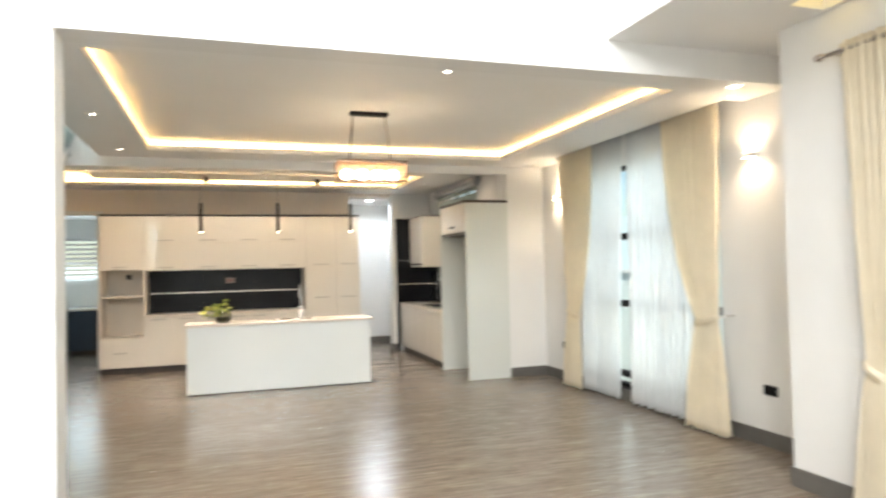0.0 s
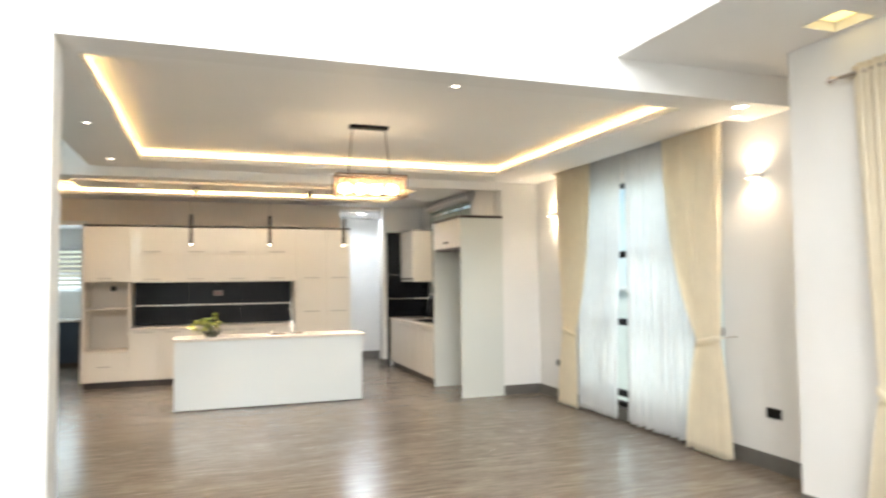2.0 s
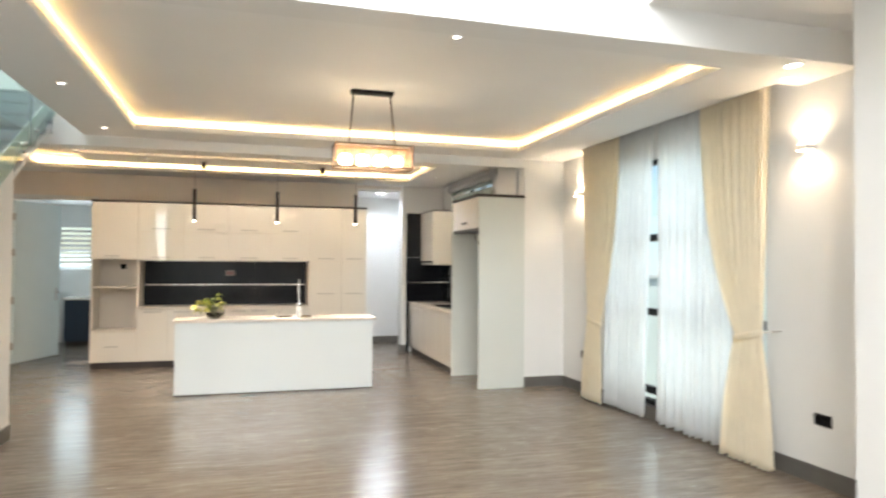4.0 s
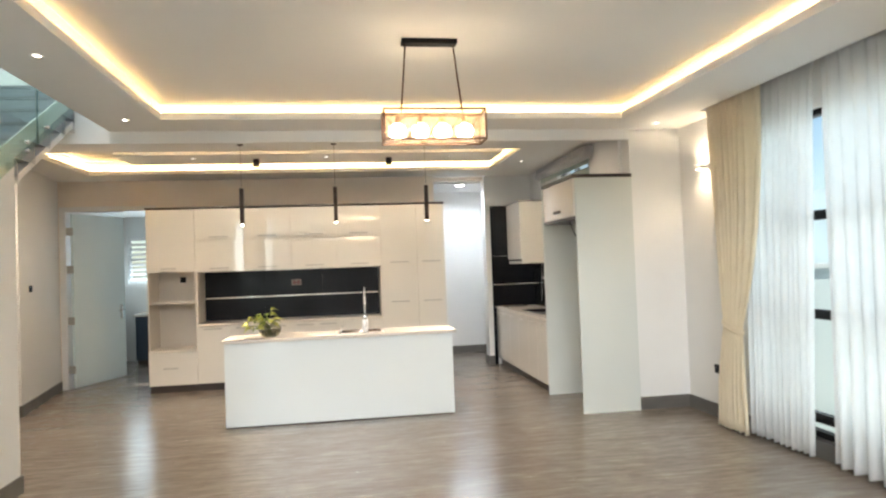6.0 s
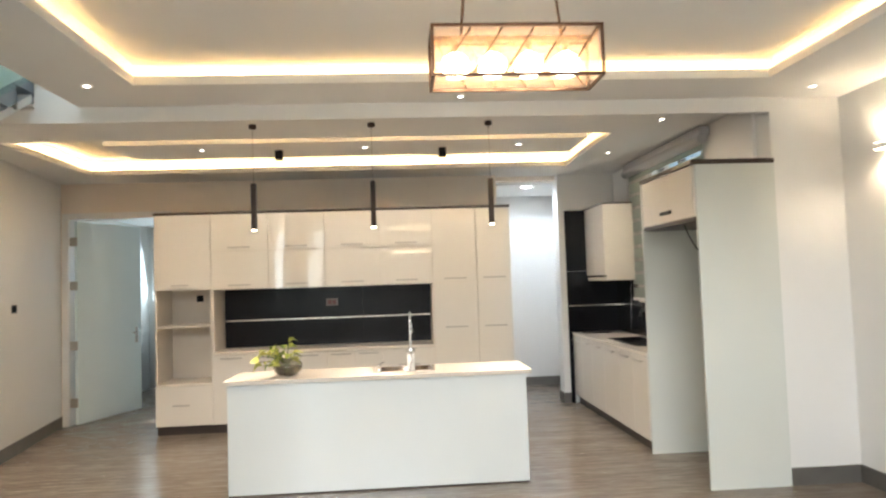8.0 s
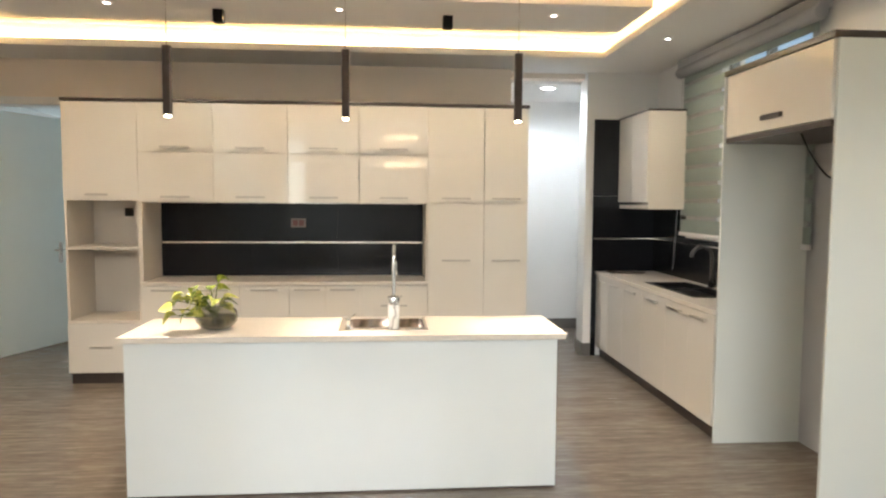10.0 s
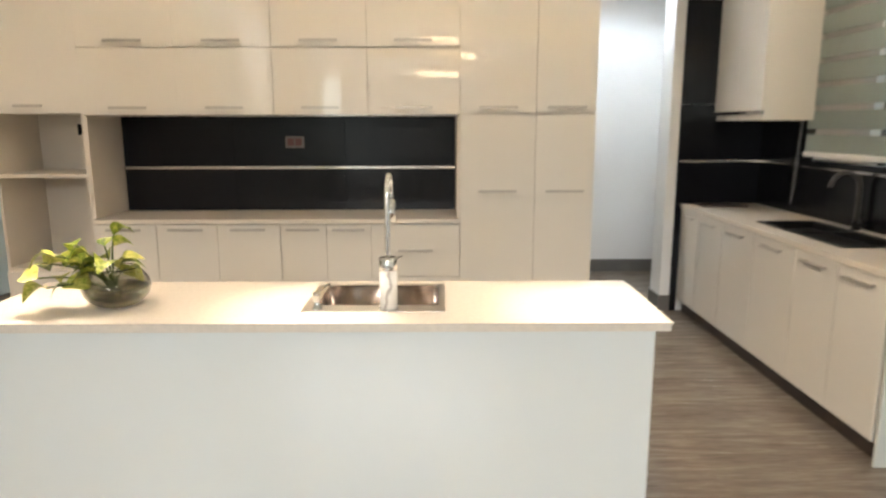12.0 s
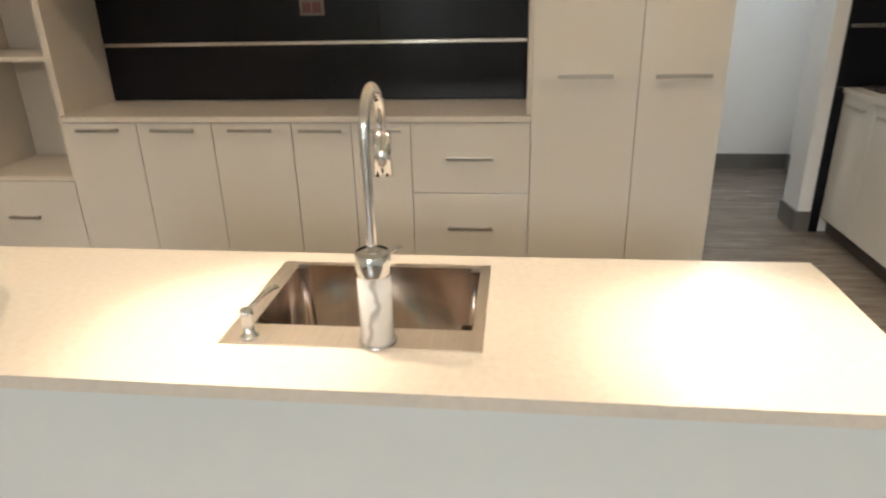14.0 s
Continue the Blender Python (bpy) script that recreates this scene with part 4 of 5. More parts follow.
window("window_7", 'y', 15.84, -2.55, -1.45, 1.45, 2.35, (), (), "louvred window of the room behind the door", mat=M_PVC)
for nm, d in (("window_sill_living", (XR - 0.01, XR + 0.2, 5.6, 8.1)), ("window_sill_front", (XP - 0.01, XP + 0.2, 1.3, 3.35))):
    structure(nm, boxed(*d, 0.0, 0.125), M_SKIRT, "dark grey window sill", "sill")
structure("parapet", boxed(6.3, 6.45, -6, 16, -0.3, 1.42), surface("pale_parapet_render", (0.78, 0.85, 0.84), 0.8, vary=0.06, scale=1.5), "pale rendered parapet outside the windows", "wall")
structure("parapet_coping", boxed(6.27, 6.48, -6, 16, 1.42, 1.47), M_PVC, "white coping of the parapet", "trim")
structure("boundary_wall", boxed(10.0, 10.2, -6, 16, -0.3, 2.7), surface("pale_blue_render", (0.66, 0.77, 0.80), 0.8, vary=0.1, scale=1.5), "pale blue boundary wall beyond the parapet", "wall")

# louvres and worktop in the room behind the door
for i in range(9):
    bm = boxed(-2.5, -1.5, 15.72, 15.80, -0.004, 0.004)
    bmesh.ops.rotate(bm, verts=bm.verts[:], cent=(0, 15.76, 0), matrix=Matrix.Rotation(radians(35), 3, 'X'))
    bmesh.ops.translate(bm, verts=bm.verts[:], vec=(0, 0, 1.52 + 0.095 * i))
    ob = mesh_object("louvre_slat", bm, M_PVC, (-2.0, 15.76, 1.52 + 0.095 * i))
    ob.location = (-2.0, 15.76, 1.52 + 0.095 * i)
    tagged(ob, "white louvre slat in the far window", "slat", "far window slats")
uc = thing("utility_cabinet", (-1.6, 15.4, 0), "dark blue base cabinet with a pale worktop", "cabinet")
part("body", boxed(-2.25, -1.11, 15.15, 15.79, 0.08, 0.86, bevel=0.003), M_NAVY, uc)
part("worktop", boxed(-2.28, -1.105, 15.12, 15.795, 0.862, 0.90, bevel=0.003), M_TOP, uc)
part("plinth", boxed(-2.23, -1.12, 15.2, 15.78, 0, 0.079), M_EDGE, uc)

# ---- door beside the cabinets ----
fr = new("door_frame")
fr.location = (-1.89, YD, 0)
tagged(fr, "white painted door frame with architrave", "door frame", kind="structure")
for x0, x1 in ((-2.545, -2.465), (-1.315, -1.22)):
    part("architrave", boxed(x0, x1, YD - 0.016, YD - 0.001, 0, 2.62, bevel=0.003), M_PVC, fr)
part("architrave", boxed(-2.465, -1.315, YD - 0.016, YD - 0.001, 2.545, 2.62, bevel=0.003), M_PVC, fr)
for x0, x1 in ((-2.479, -2.465), (-1.315, -1.301)):
    part("jamb", boxed(x0, x1, YD, YB, 0, 2.559), M_PVC, fr)
part("head", boxed(-2.4645, -1.3155, YD, YB, 2.545, 2.559), M_PVC, fr)
for z in (0.28, 0.98, 1.72, 2.27):
    part("hinge", boxed(-2.4645, -2.378, YD + 0.012, YD + 0.03, z - 0.055, z + 0.055, bevel=0.003), M_HANDLE, fr, "grey steel hinge")
dr = new("door_1")
dr.location = (-2.38, YD + 0.02, 0)
dr.rotation_euler = (0, 0, radians(70))
tagged(dr, "white painted door standing open into the next room", "door", kind="structure")


def local_part(name, bm, mat, parent, label=""):
    ob = mesh_object(name, bm, mat)
    ob.parent = parent
    return tagged(ob, label)


local_part("door_leaf", boxed(0.005, 1.10, 0.0, 0.042, 0.012, 2.53, bevel=0.003), M_DOOR, dr)
local_part("door_handle", boxed(0.985, 1.03, -0.008, -0.0005, 0.93, 1.15, bevel=0.003), M_STEEL, dr, "steel lever handle")
local_part("lever", tube(bmesh.new(), (1.007, -0.008, 1.07), (1.007, -0.05, 1.07), 0.009), M_STEEL, dr)
local_part("lever", tube(bmesh.new(), (1.01, -0.05, 1.07), (0.885, -0.05, 1.07), 0.009), M_STEEL, dr)

# ---- stairs ----
RISE, GO = 0.18, 0.30
SXL, SXR = -2.445, -0.981


def step_y(n):
    return 3.69 + GO * (n - 1) if n <= 10 else 6.86 + GO * (n - 11)


st = new("staircase")
st.location = (-1.7, 3.36, 0)
tagged(st, "straight grey tiled staircase with a glass balustrade", "staircase", kind="structure")
for n in range(1, 20):
    y0, y1 = step_y(n), step_y(n + 1) if n < 19 else 9.99
    z = RISE * n
    sp = part("step", boxed(SXL, SXR, y0, y1 + 0.02, max(0.0, z - (0.30 if y0 < 7.7 else 0.165)), z - 0.028), M_SLATE, st)
    part("tread", boxed(SXL, SXR + 0.004, y0 - 0.018, y1 - 0.001, z - 0.0275, z, bevel=0.003), M_TREAD, sp, "grey tile tread")


def prism(x0, x1, outline):
    """An upright plate: an outline in y and z between two x."""
    bm = bmesh.new()
    a = [bm.verts.new((x0, y, z)) for y, z in outline]
    b = [bm.verts.new((x1, y, z)) for y, z in outline]
    bm.faces.new(a)
    bm.faces.new(b[::-1])
    for i in range(len(a)):
        j = (i + 1) % len(a)
        bm.faces.new((a[i], b[i], b[j], a[j]))
    return bm


def nose(y):
    """Height of the line of tread edges at y."""
    if y < 6.06:
        return RISE + (y - 3.36) * RISE / GO
    if y < 6.86:
        return 1.80
    return min(1.98 + (y - 6.86) * RISE / GO, 3.42)


part("stringer", prism(-0.98, -0.97, [(3.34, 0.0), (8.0, 0.0), (8.0, nose(8.0) - 0.14), (9.165, nose(9.165) - 0.14), (9.165, nose(9.165) + 0.02), (6.86, nose(6.86) + 0.02), (6.5, 1.86), (6.06, 1.82), (3.34, 0.20)]), M_WALL, st)
part("under_wall", prism(-2.44, -0.981, [(7.98, 0.0), (8.0, 0.0), (8.0, nose(8.0) - 0.36), (7.98, nose(7.98) - 0.36)]), M_WALL, st)
part("soffit", prism(-2.44, -0.981, [(8.0, nose(8.0) - 0.36), (9.165, nose(9.165) - 0.36), (9.165, nose(9.165) - 0.30), (8.0, nose(8.0) - 0.30)]), M_WALL, st)
part("wall_skirting", prism(-2.444, -2.43, [(3.45, 0.0), (3.45, 0.04), (6.27, 1.82), (6.27, 2.0), (6.72, 2.0), (9.2, 3.62), (9.2, 3.0), (3.9, 0.0)]), M_SLATE2, st, "dark grey stepped skirting")
part("skirting_cap", prism(-2.444, -2.425, [(3.45, 0.04), (6.27, 1.82), (6.27, 2.0), (6.72, 2.0), (9.2, 3.62), (9.2, 3.65), (6.71, 2.03), (6.235, 2.03), (6.235, 1.84), (3.45, 0.08)]), M_PVC, st, "pale cap strip")
for y, z in ((6.55, 1.88), (8.0, 2.73), (9.05, 3.45)):
    sl = part("step_light", lathe(bmesh.new(), (0, 0, 0), [(0.0, 0.0), (0.036, 0.0), (0.039, 0.006), (0.0, 0.007)], 20), M_COOL, st, "small round step light")
    sl.data.transform(Matrix.Translation(Vector((-2.429, y, z)) - Vector(st.location)) @ Matrix.Rotation(radians(90), 4, 'Y') @ Matrix.Translation(Vector(st.location)))
GX = -0.935
M_GEDGE = surface("dark_glass_edge", (0.05, 0.10, 0.095), 0.15, vary=0.1)
seams = (3.46, 4.28, 5.2, 6.15, 7.10, 8.30, 9.28)
for a, b in zip(seams, seams[1:]):
    g = part("glass_panel", prism(GX, GX + 0.012, [(a + 0.008, nose(a) - 0.16), (b - 0.008, nose(b) - 0.16), (b - 0.008, nose(b) + 0.86), (a + 0.008, nose(a) + 0.86)]), M_GREEN, st, "green-tinted safety glass panel")
    part("glass_edge", prism(GX - 0.0005, GX + 0.0125, [(a + 0.001, nose(a) - 0.16), (a + 0.0075, nose(a) - 0.16), (a + 0.0075, nose(a) + 0.855), (a + 0.001, nose(a) + 0.855)]), M_GEDGE, g, "dark green polished glass edge")
    for e in (0.16, 0.84):
        y = a + (b - a) * e
        for h in (-0.06, -0.13) if y < 8.2 else (-0.08,):
            part("standoff", tube(bmesh.new(), (-0.972, y, nose(y) + h), (GX + 0.03, y, nose(y) + h), 0.015), M_CHROME, g)
        part("rail_bracket", tube(bmesh.new(), (GX + 0.0125, y, nose(y) + 0.78), (GX - 0.055, y, nose(y) + 0.82), 0.010), M_CHROME, g)
part("handrail", prism(GX - 0.085, GX - 0.03, [(3.25, nose(3.25) + 0.83), (6.06, nose(6.05) + 0.86), (6.86, nose(6.87) + 0.86), (9.25, nose(9.25) + 0.86), (9.25, nose(9.25) + 0.92), (6.86, nose(6.87) + 0.92), (6.06, nose(6.05) + 0.92), (3.25, nose(3.25) + 0.89)]), M_RAIL, st, "taupe handrail")
part("newel_post", boxed(GX - 0.085, GX - 0.03, 3.22, 3.27, 0, nose(3.25) + 0.88, bevel=0.006), M_STEEL, st)

# ---- curtains ----


def curtain(name, x, y_top, y_tie, y_foot, z_top, z_tie, pleats, amp, mat, label, foot=0.02, gather=0.25, seed=0, ease=(1.2, 2.6), hang=(1.0, 1.0), broad=2.2):
    """A hanging cloth with pleats along y, drawn in at z_tie when that is given.
    ease: how the outer and the inner edge run down to the tie; hang: the same for a cloth without one."""
    rr = random.Random(seed)
    n, m = pleats * 10, 44
    bm = bmesh.new()
    rows = []
    ph = [rr.uniform(-0.5, 0.5) for _ in range(pleats + 2)]
    wide = [rr.uniform(0.6, 1.4) for _ in range(pleats)]
    if z_tie is not None:
        wide[-1] = broad
    run = [sum(wide[:k]) / sum(wide) for k in range(pleats + 1)]
    for j in range(m + 1):
        t = j / m
        z = z_top + (foot - z_top) * t
        if z_tie is None:
            a0 = y_top[0] + (y_foot[0] - y_top[0]) * t ** hang[0]
            a1 = y_top[1] + (y_foot[1] - y_top[1]) * t ** hang[1]
            am = amp * (0.6 + 0.6 * t)
        elif z > z_tie:
            k = (z_top - z) / (z_top - z_tie)
            a0 = y_top[0] + (y_tie[0] - y_top[0]) * k ** ease[0]
            a1 = y_top[1] + (y_tie[1] - y_top[1]) * k ** ease[1]
            am = amp * (1 - (1 - gather) * k ** 4)
        else:
            k = (z_tie - z) / (z_tie - foot)
            e = k ** 0.75
            a0 = y_tie[0] + (y_foot[0] - y_tie[0]) * e
            a1 = y_tie[1] + (y_foot[1] - y_tie[1]) * e
            am = amp * (gather + (1.0 - gather) * min(1, k * 2.0))
        row = []
        for i in range(n + 1):
            k, u = min(i // 10, pleats - 1), i / n
            f = (i - 10 * k) / 10
            v = run[k] + (run[k + 1] - run[k]) * f
            w = (k + f) * 2 * math.pi
            q = ph[k] + (ph[k + 1] - ph[k]) * f
            sway = math.sin(w + 0.5 * q + 0.25 * math.sin(3 * t + q))
            deep = am * (0.75 + 0.5 * min(wide[k], 1.4) / 1.4)
            row.append(bm.verts.new((x + deep * (sway + 0.25 * math.sin(2 * w + q)) + 0.25 * am * math.sin(5 * t + 9 * q), a0 + (a1 - a0) * (v + 0.006 * math.cos(w)), z + (0.010 * math.sin(w) + 0.008 * q if j == m else 0))))
        rows.append(row)
    for a, b in zip(rows, rows[1:]):
        for i in range(n):
            f = bm.faces.new((a[i], a[i + 1], b[i + 1], b[i]))
            f.smooth = True
    ob = thing(name, (x, (y_top[0] + y_top[1]) / 2, foot), label, "curtain", "curtains")
    c = part("cloth", bm, mat, ob)
    md = c.modifiers.new("thickness", 'SOLIDIFY')
    md.thickness = 0.0025 if mat is M_CREAM else 0.0012
    if z_tie is not None:
        # a soft band round the gathered cloth, higher on the wall side
        bm = bmesh.new()
        mid, half = (y_tie[0] + y_tie[1]) / 2, abs(y_tie[0] - y_tie[1]) / 2 + 0.008
        out = 1 if y_tie[0] > y_tie[1] else -1
        rings = []
        for dz, swell in ((-0.028, 0.0), (-0.018, 0.007), (0.0, 0.009), (0.018, 0.007), (0.028, 0.0)):
            ring = []
            for k in range(28):
                a = 2 * math.pi * k / 28
                ring.append(bm.verts.new((x + (0.030 + swell) * math.cos(a), mid + (half + swell) * math.sin(a), z_tie + dz + 0.035 * out * math.sin(a))))
            rings.append(ring)
        for a, b in zip(rings, rings[1:]):
            for k in range(28):
                bm.faces.new((a[k], a[(k + 1) % 28], b[(k + 1) % 28], b[k])).smooth = True
        part("tieback", bm, mat, ob)
    return ob


CU, SU = 4.925, 5.005
c = curtain("curtain", CU, (8.37, 7.54), (8.25, 7.95), (8.39, 7.92), 3.20, 0.94, 9, 0.026, M_CREAM, "cream curtain tied back beside the living room window", seed=1)
part("tie_hook", tube(bmesh.new(), (XR - 0.001, 8.28, 0.99), (CU + 0.03, 8.25, 0.98), 0.006), M_STEEL, c)
c = curtain("curtain", CU, (5.40, 6.21), (5.49, 5.78), (5.38, 5.95), 3.20, 1.03, 9, 0.026, M_CREAM, "cream curtain tied back at the window near the wall lamp", seed=2)
part("tie_hook", tube(bmesh.new(), (XR - 0.001, 5.45, 1.08), (CU + 0.03, 5.49, 1.07), 0.006), M_STEEL, c)
curtain("sheer_curtain", SU, (8.0, 6.985), None, (8.0, 7.205), 3.20, None, 11, 0.028, M_SHEER, "thin white sheer curtain before the living room window", foot=0.03, seed=3, hang=(1.0, 0.55))
curtain("sheer_curtain", SU, (6.95, 5.55), None, (7.01, 5.55), 3.20, None, 13, 0.028, M_SHEER, "thin white sheer curtain with a gap beside it", foot=0.03, seed=4)
RX, RZ = XP - 0.10, 2.865
curtain("curtain", RX, (3.71, 3.18), (3.605, 3.495), (3.74, 3.40), RZ + 0.05, 0.90, 8, 0.024, M_CREAM, "cream eyelet curtain tied back on a metal rod", seed=5, ease=(1.3, 3.2))
curtain("sheer_curtain", RX + 0.062, (3.40, 1.35), None, (3.40, 1.35), RZ, None, 22, 0.022, M_SHEER, "thin white sheer curtain on the hall window", foot=0.03, seed=6)
rod = thing("curtain_rod", (RX, 2.6, RZ), "brushed metal curtain rod with a scroll finial", "curtain rod")
part("rod", tube(bmesh.new(), (RX, 1.1, RZ), (RX, 3.80, RZ), 0.014), M_STEEL, rod)
for y in (3.77, 1.2):
    part("bracket", tube(bmesh.new(), (XP - 0.001, y, RZ), (RX, y, RZ), 0.009), M_STEEL, rod)
fin = part("finial", lathe(bmesh.new(), (0, 0, 0), [(0.0, 0.0), (0.012, 0.004), (0.014, 0.02), (0.022, 0.03), (0.028, 0.05), (0.020, 0.075), (0.006, 0.09), (0.0, 0.092)], 16), M_STEEL, rod)
fin.data.transform(Matrix.Translation(Vector((RX, 3.80, RZ)) - Vector(rod.location)) @ Matrix.Rotation(radians(-90), 4, 'X') @ Matrix.Translation(Vector(rod.location)))
for i in range(7):
    y = 3.68 - i * 0.07
    part("eyelet", tube(bmesh.new(), (RX, y - 0.006, RZ), (RX, y + 0.006, RZ), 0.024, caps=False), M_STEEL, rod)
sh = thing("sheer_rod", (RX + 0.062, 2.6, RZ), "thin metal rod carrying the sheer curtain", "curtain rod")
part("rod", tube(bmesh.new(), (RX + 0.062, 1.1, RZ + 0.01), (RX + 0.062, 3.45, RZ + 0.01), 0.009), M_STEEL, sh)
tk = thing("curtain_track", (SU, 7.1, 3.2), "white curtain track hidden in the ceiling pocket", "curtain track")
for x in (CU, SU):
    part("track", boxed(x - 0.012, x + 0.012, 5.27, 8.36, 3.202, 3.236), M_PVC, tk)

# ---- lamps ----


def downlight(x, y, z, mat=M_SPOT, r=0.027, watts=0, deg=80, color=WARM, blend=0.6):
    ob = thing("downlight", (x, y, z), "small round recessed ceiling spotlight, lit", "downlight", "ceiling downlights")
    part("ring", lathe(bmesh.new(), (x, y, z), [(r + 0.012, 0.0), (r + 0.012, -0.004), (r, -0.006), (r - 0.004, -0.002), (r - 0.006, 0.0)], 20), M_PVC, ob)
    part("lens", lathe(bmesh.new(), (x, y, z), [(0.0, -0.002), (r - 0.006, -0.002), (r - 0.006, 0.0), (0.0, 0.0)], 20), mat, ob)
    if watts:
        spot("downlight_beam", (x, y, z - 0.012), (x, y, 0), watts, deg, color, blend)
    return ob


for x, y in ((-0.32, 5.25), (-0.33, 6.90), (-0.37, 8.66), (4.67, 8.88), (4.81, 5.11), (2.09, 9.02), (2.26, 5.0)):
    downlight(x, y, SOFFIT, watts=6 if x > 4.5 else 24)
for x in (-0.26, 1.31, 2.84):
    downlight(x, 10.78, 2.97, watts=32, deg=178, blend=0.4)
# the 115 W one at x = -2.1 is an added fill for the left wall
for x, y, w in ((3.95, 11.4, 22), (3.95, 9.9, 12), (-2.1, 10.1, 115)):
    downlight(x, y, KSOF, watts=w, deg=165, blend=1.0)
downlight(3.42, 13.35, 2.9, M_COOL, 0.085)
downlight(4.62, 4.845, SOFFIT, r=0.055)
spot("passage_beam", (3.42, 13.35, 2.86), (3.42, 13.35, 0), 80, 172, (0.74, 0.87, 1.0), 0.3, 0.25)
for x in (0.46, 2.08):
    ob = thing("spot_head", (x, 10.88, 2.97), "small black square surface spotlight under the ceiling panel", "spotlight", "ceiling spots")
    part("housing", boxed(x - 0.035, x + 0.035, 10.845, 10.915, 2.88, 2.9695, bevel=0.004), M_BLKM, ob)
    part("lens", boxed(x - 0.022, x + 0.022, 10.858, 10.902, 2.877, 2.8795), M_BLKM, ob)

PY = 9.87
M_PEND = surface("dark_bronze_paint", (0.042, 0.024, 0.018), 0.55, vary=0.15, scale=10)
for x in (0.42, 1.41, 2.41):
    ob = thing("pendant_lamp", (x, PY, 2.08), "slim dark bronze square tube pendant lamp over the island", "pendant lamp", "island pendants")
    part("canopy", lathe(bmesh.new(), (x, PY, KSOF - 0.0005), [(0.0, 0.0), (0.032, 0.0), (0.032, -0.026), (0.028, -0.032), (0.005, -0.034), (0.0, -0.034)], 20), M_PEND, ob)
    part("cord", tube(bmesh.new(), (x, PY, 2.49), (x, PY, 2.985), 0.0022, seg=6), M_STEEL, ob)
    part("tube", boxed(x - 0.021, x + 0.021, PY - 0.021, PY + 0.021, 2.105, 2.49, bevel=0.003), M_PEND, ob)
    part("light_tip", boxed(x - 0.015, x + 0.015, PY - 0.015, PY + 0.015, 2.095, 2.1045, bevel=0.002), M_BULB, ob, "glowing square tip")
    spot("pendant_beam", (x, PY, 2.08), (x, PY - 0.10, 0.9), 82, 40, (1.0, 0.865, 0.70), 0.9, 0.008)
    spot("pendant_spill", (x, PY, 2.08), (x, PY, 0.0), 21, 130, (1.0, 0.865, 0.70), 0.5, 0.012)

# chandelier
LX0, LX1, LY0, LY1, LZ0, LZ1 = 1.762, 2.43, 6.80, 7.01, 2.416, 2.612
LYM = (LY0 + LY1) / 2
ch = thing("chandelier", ((LX0 + LX1) / 2, LYM, LZ0), "rectangular bronze-framed chandelier with amber glass and four bulbs", "chandelier")
part("canopy", boxed(1.90, 2.27, 6.86, 6.95, TRAY - 0.032, TRAY - 0.0005, bevel=0.006), M_BLKM, ch)
M_BRONZE = surface("bronze_metal", (0.10, 0.06, 0.04), 0.35, 0.8, vary=0.15, scale=20)
for x, xb in ((1.925, 1.885), (2.245, 2.295)):
    part("rod", tube(bmesh.new(), (x, LYM, TRAY - 0.03), (xb, LYM, LZ1), 0.006), M_BRONZE, ch)
b = 0.006
for y in (LY0, LY1):
    for z in (LZ0, LZ1):
        part("frame_bar", boxed(LX0 - b, LX1 + b, y - b, y + b, z - b, z + b, bevel=0.001), M_BRONZE, ch)
for x in (LX0, LX1):
    for z in (LZ0, LZ1):
        part("frame_bar", boxed(x - b, x + b, LY0 + b, LY1 - b, z - b, z + b, bevel=0.001), M_BRONZE, ch)
    for y in (LY0, LY1):
        part("frame_post", boxed(x - b, x + b, y - b, y + b, LZ0 + 0.006, LZ1 - 0.006, bevel=0.001), M_BRONZE, ch)
part("lamp_bar", boxed(LX0 + b, LX1 - b, LYM - 0.015, LYM + 0.015, LZ1 - 0.03, LZ1 - 0.008, bevel=0.002), M_BRONZE, ch)
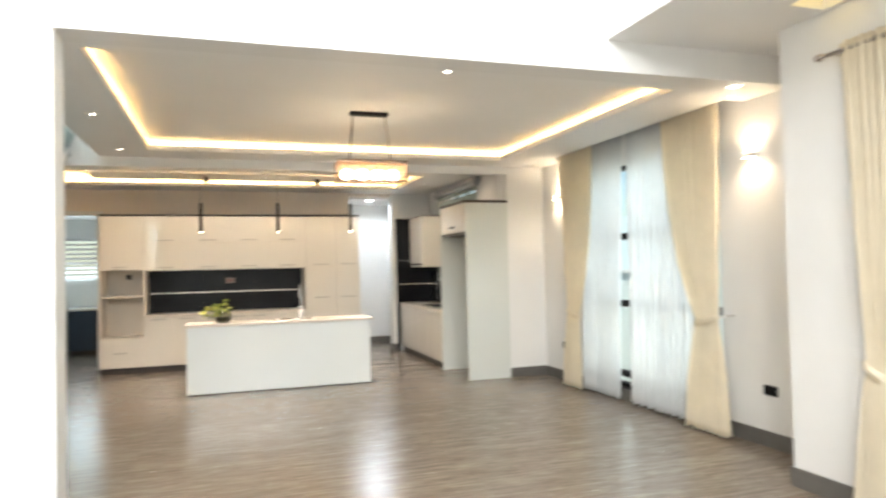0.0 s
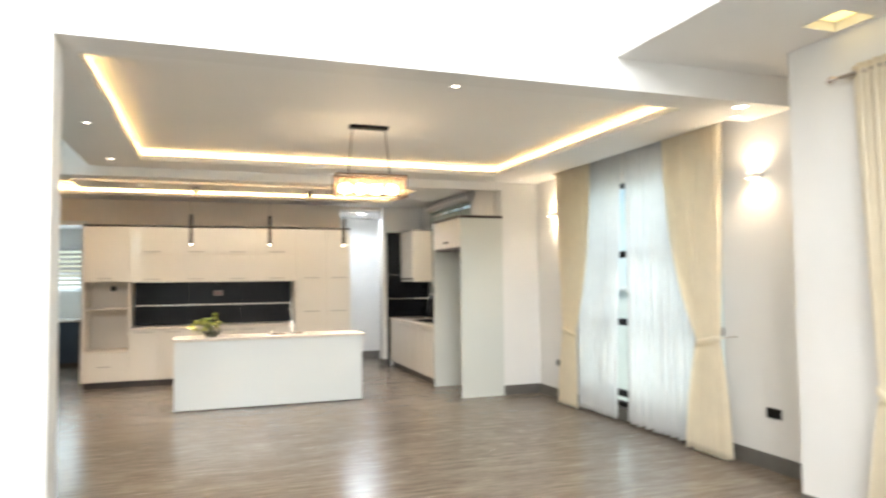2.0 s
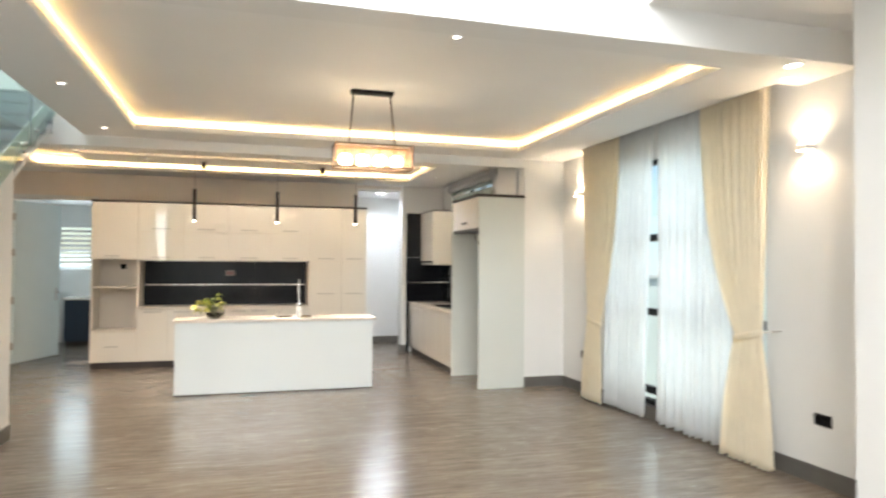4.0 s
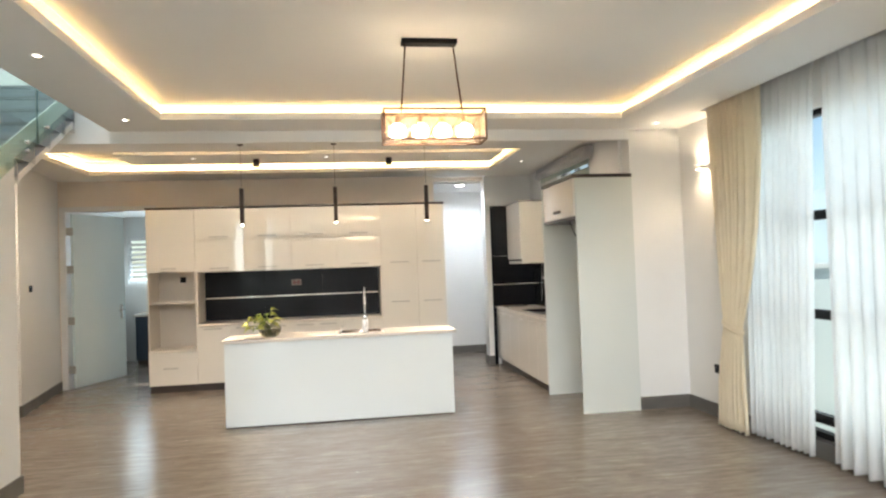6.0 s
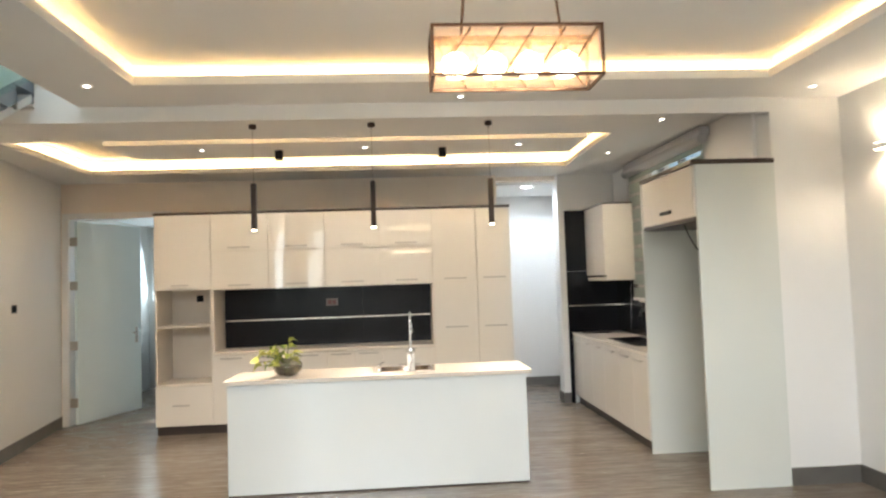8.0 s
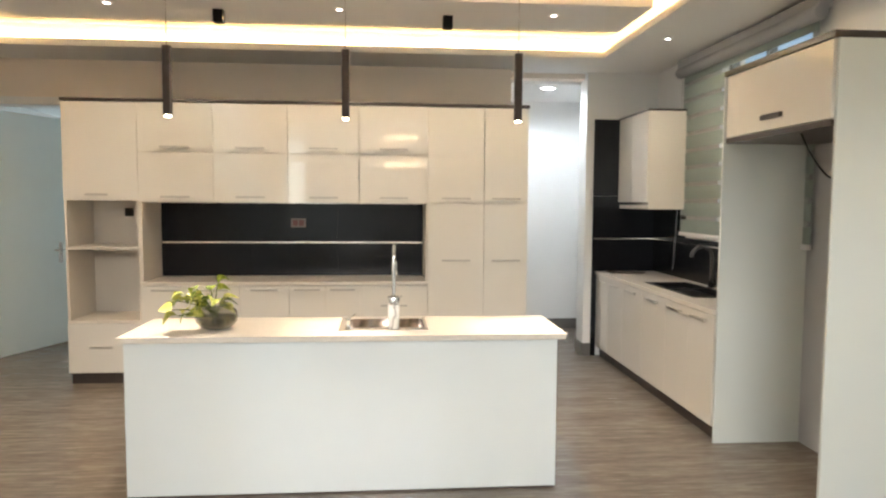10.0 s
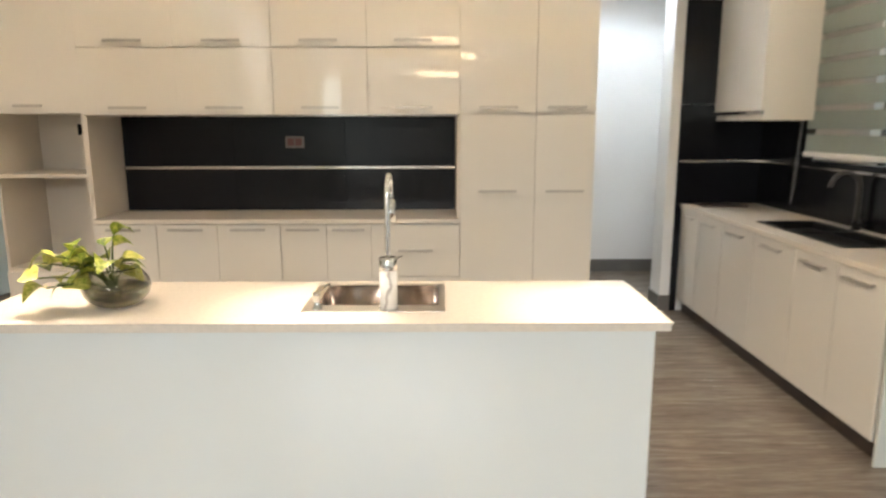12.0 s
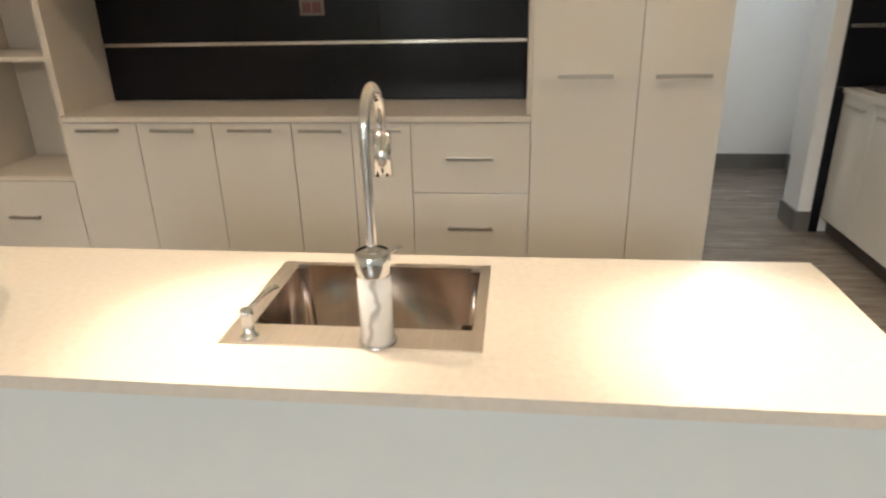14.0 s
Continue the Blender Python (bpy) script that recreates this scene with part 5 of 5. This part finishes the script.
for y in (LY0 + 0.012, LY1 - 0.012):
    p = part("glass_pane", boxed(LX0 + 0.008, LX1 - 0.008, y - 0.002, y + 0.002, LZ0 + 0.01, LZ1 - 0.01), M_AMBER, ch)
    p.visible_shadow = False
    # diagonal wires over the glass, leaning the other way at the back
    near = y < LYM
    for i in range(5):
        xa = LX0 + 0.03 + i * 0.125
        yy = y - 0.006 if near else y + 0.006
        ends = (xa, min(xa + 0.12, LX1 - 0.01)) if near else (min(xa + 0.12, LX1 - 0.01), xa)
        part("lattice_wire", tube(bmesh.new(), (ends[0], yy, LZ0 + 0.008), (ends[1], yy, LZ1 - 0.008), 0.0038, seg=6), M_BRONZE, ch)
for x in (LX0 + 0.012, LX1 - 0.012):
    p = part("glass_pane", boxed(x - 0.002, x + 0.002, LY0 + 0.016, LY1 - 0.016, LZ0 + 0.01, LZ1 - 0.01), M_AMBER, ch)
    p.visible_shadow = False
for i in range(4):
    x = LX0 + 0.095 + i * 0.15
    h = part("lamp_holder", tube(bmesh.new(), (x, LYM, LZ1 - 0.03), (x, LYM, LZ1 - 0.075), 0.016), M_BRONZE, ch)
    part("bulb", lathe(bmesh.new(), (x, LYM, LZ1 - 0.165), [(0.0, -0.012), (0.034, -0.006), (0.053, 0.015), (0.058, 0.040), (0.049, 0.066), (0.020, 0.086), (0.014, 0.09), (0.0, 0.09)], 20), M_BULB, h)


# wall lamps
def sconce(y, z):
    x = XR
    ob = thing("wall_lamp", (x, y, z), "small white wall lamp throwing light up and down", "wall lamp", "wall lamps")
    part("back_plate", boxed(x - 0.012, x - 0.0005, y - 0.04, y + 0.04, z - 0.03, z + 0.03, bevel=0.003), M_PVC, ob)
    part("body", boxed(x - 0.10, x - 0.0125, y - 0.055, y + 0.055, z - 0.022, z + 0.022, bevel=0.008), M_PVC, ob)
    for s in (-1, 1):
        part("lens", boxed(x - 0.088, x - 0.03, y - 0.04, y + 0.04, *sorted((z + s * 0.0225, z + s * 0.026))), M_BULB, ob)
        spot("wall_lamp_beam", (x - 0.085, y, z + s * 0.03), (x - 0.07, y, z + s * 1.0), 8.0, 152, (1.0, 0.79, 0.55), 0.6, 0.02)


sconce(5.15, 2.475)
sconce(8.68, 2.475)
# square light in the low ceiling
sq = thing("ceiling_light", (4.32, 3.72, 3.27), "square warm recessed ceiling light, lit", "ceiling light")
part("frame", boxed(4.182, 4.458, 3.582, 3.858, 3.255, 3.2695), M_PVC, sq)
part("diffuser", boxed(4.20, 4.44, 3.60, 3.84, 3.248, 3.2545, bevel=0.002), glow("warm_panel", (1.0, 0.78, 0.30), 1.3), sq)
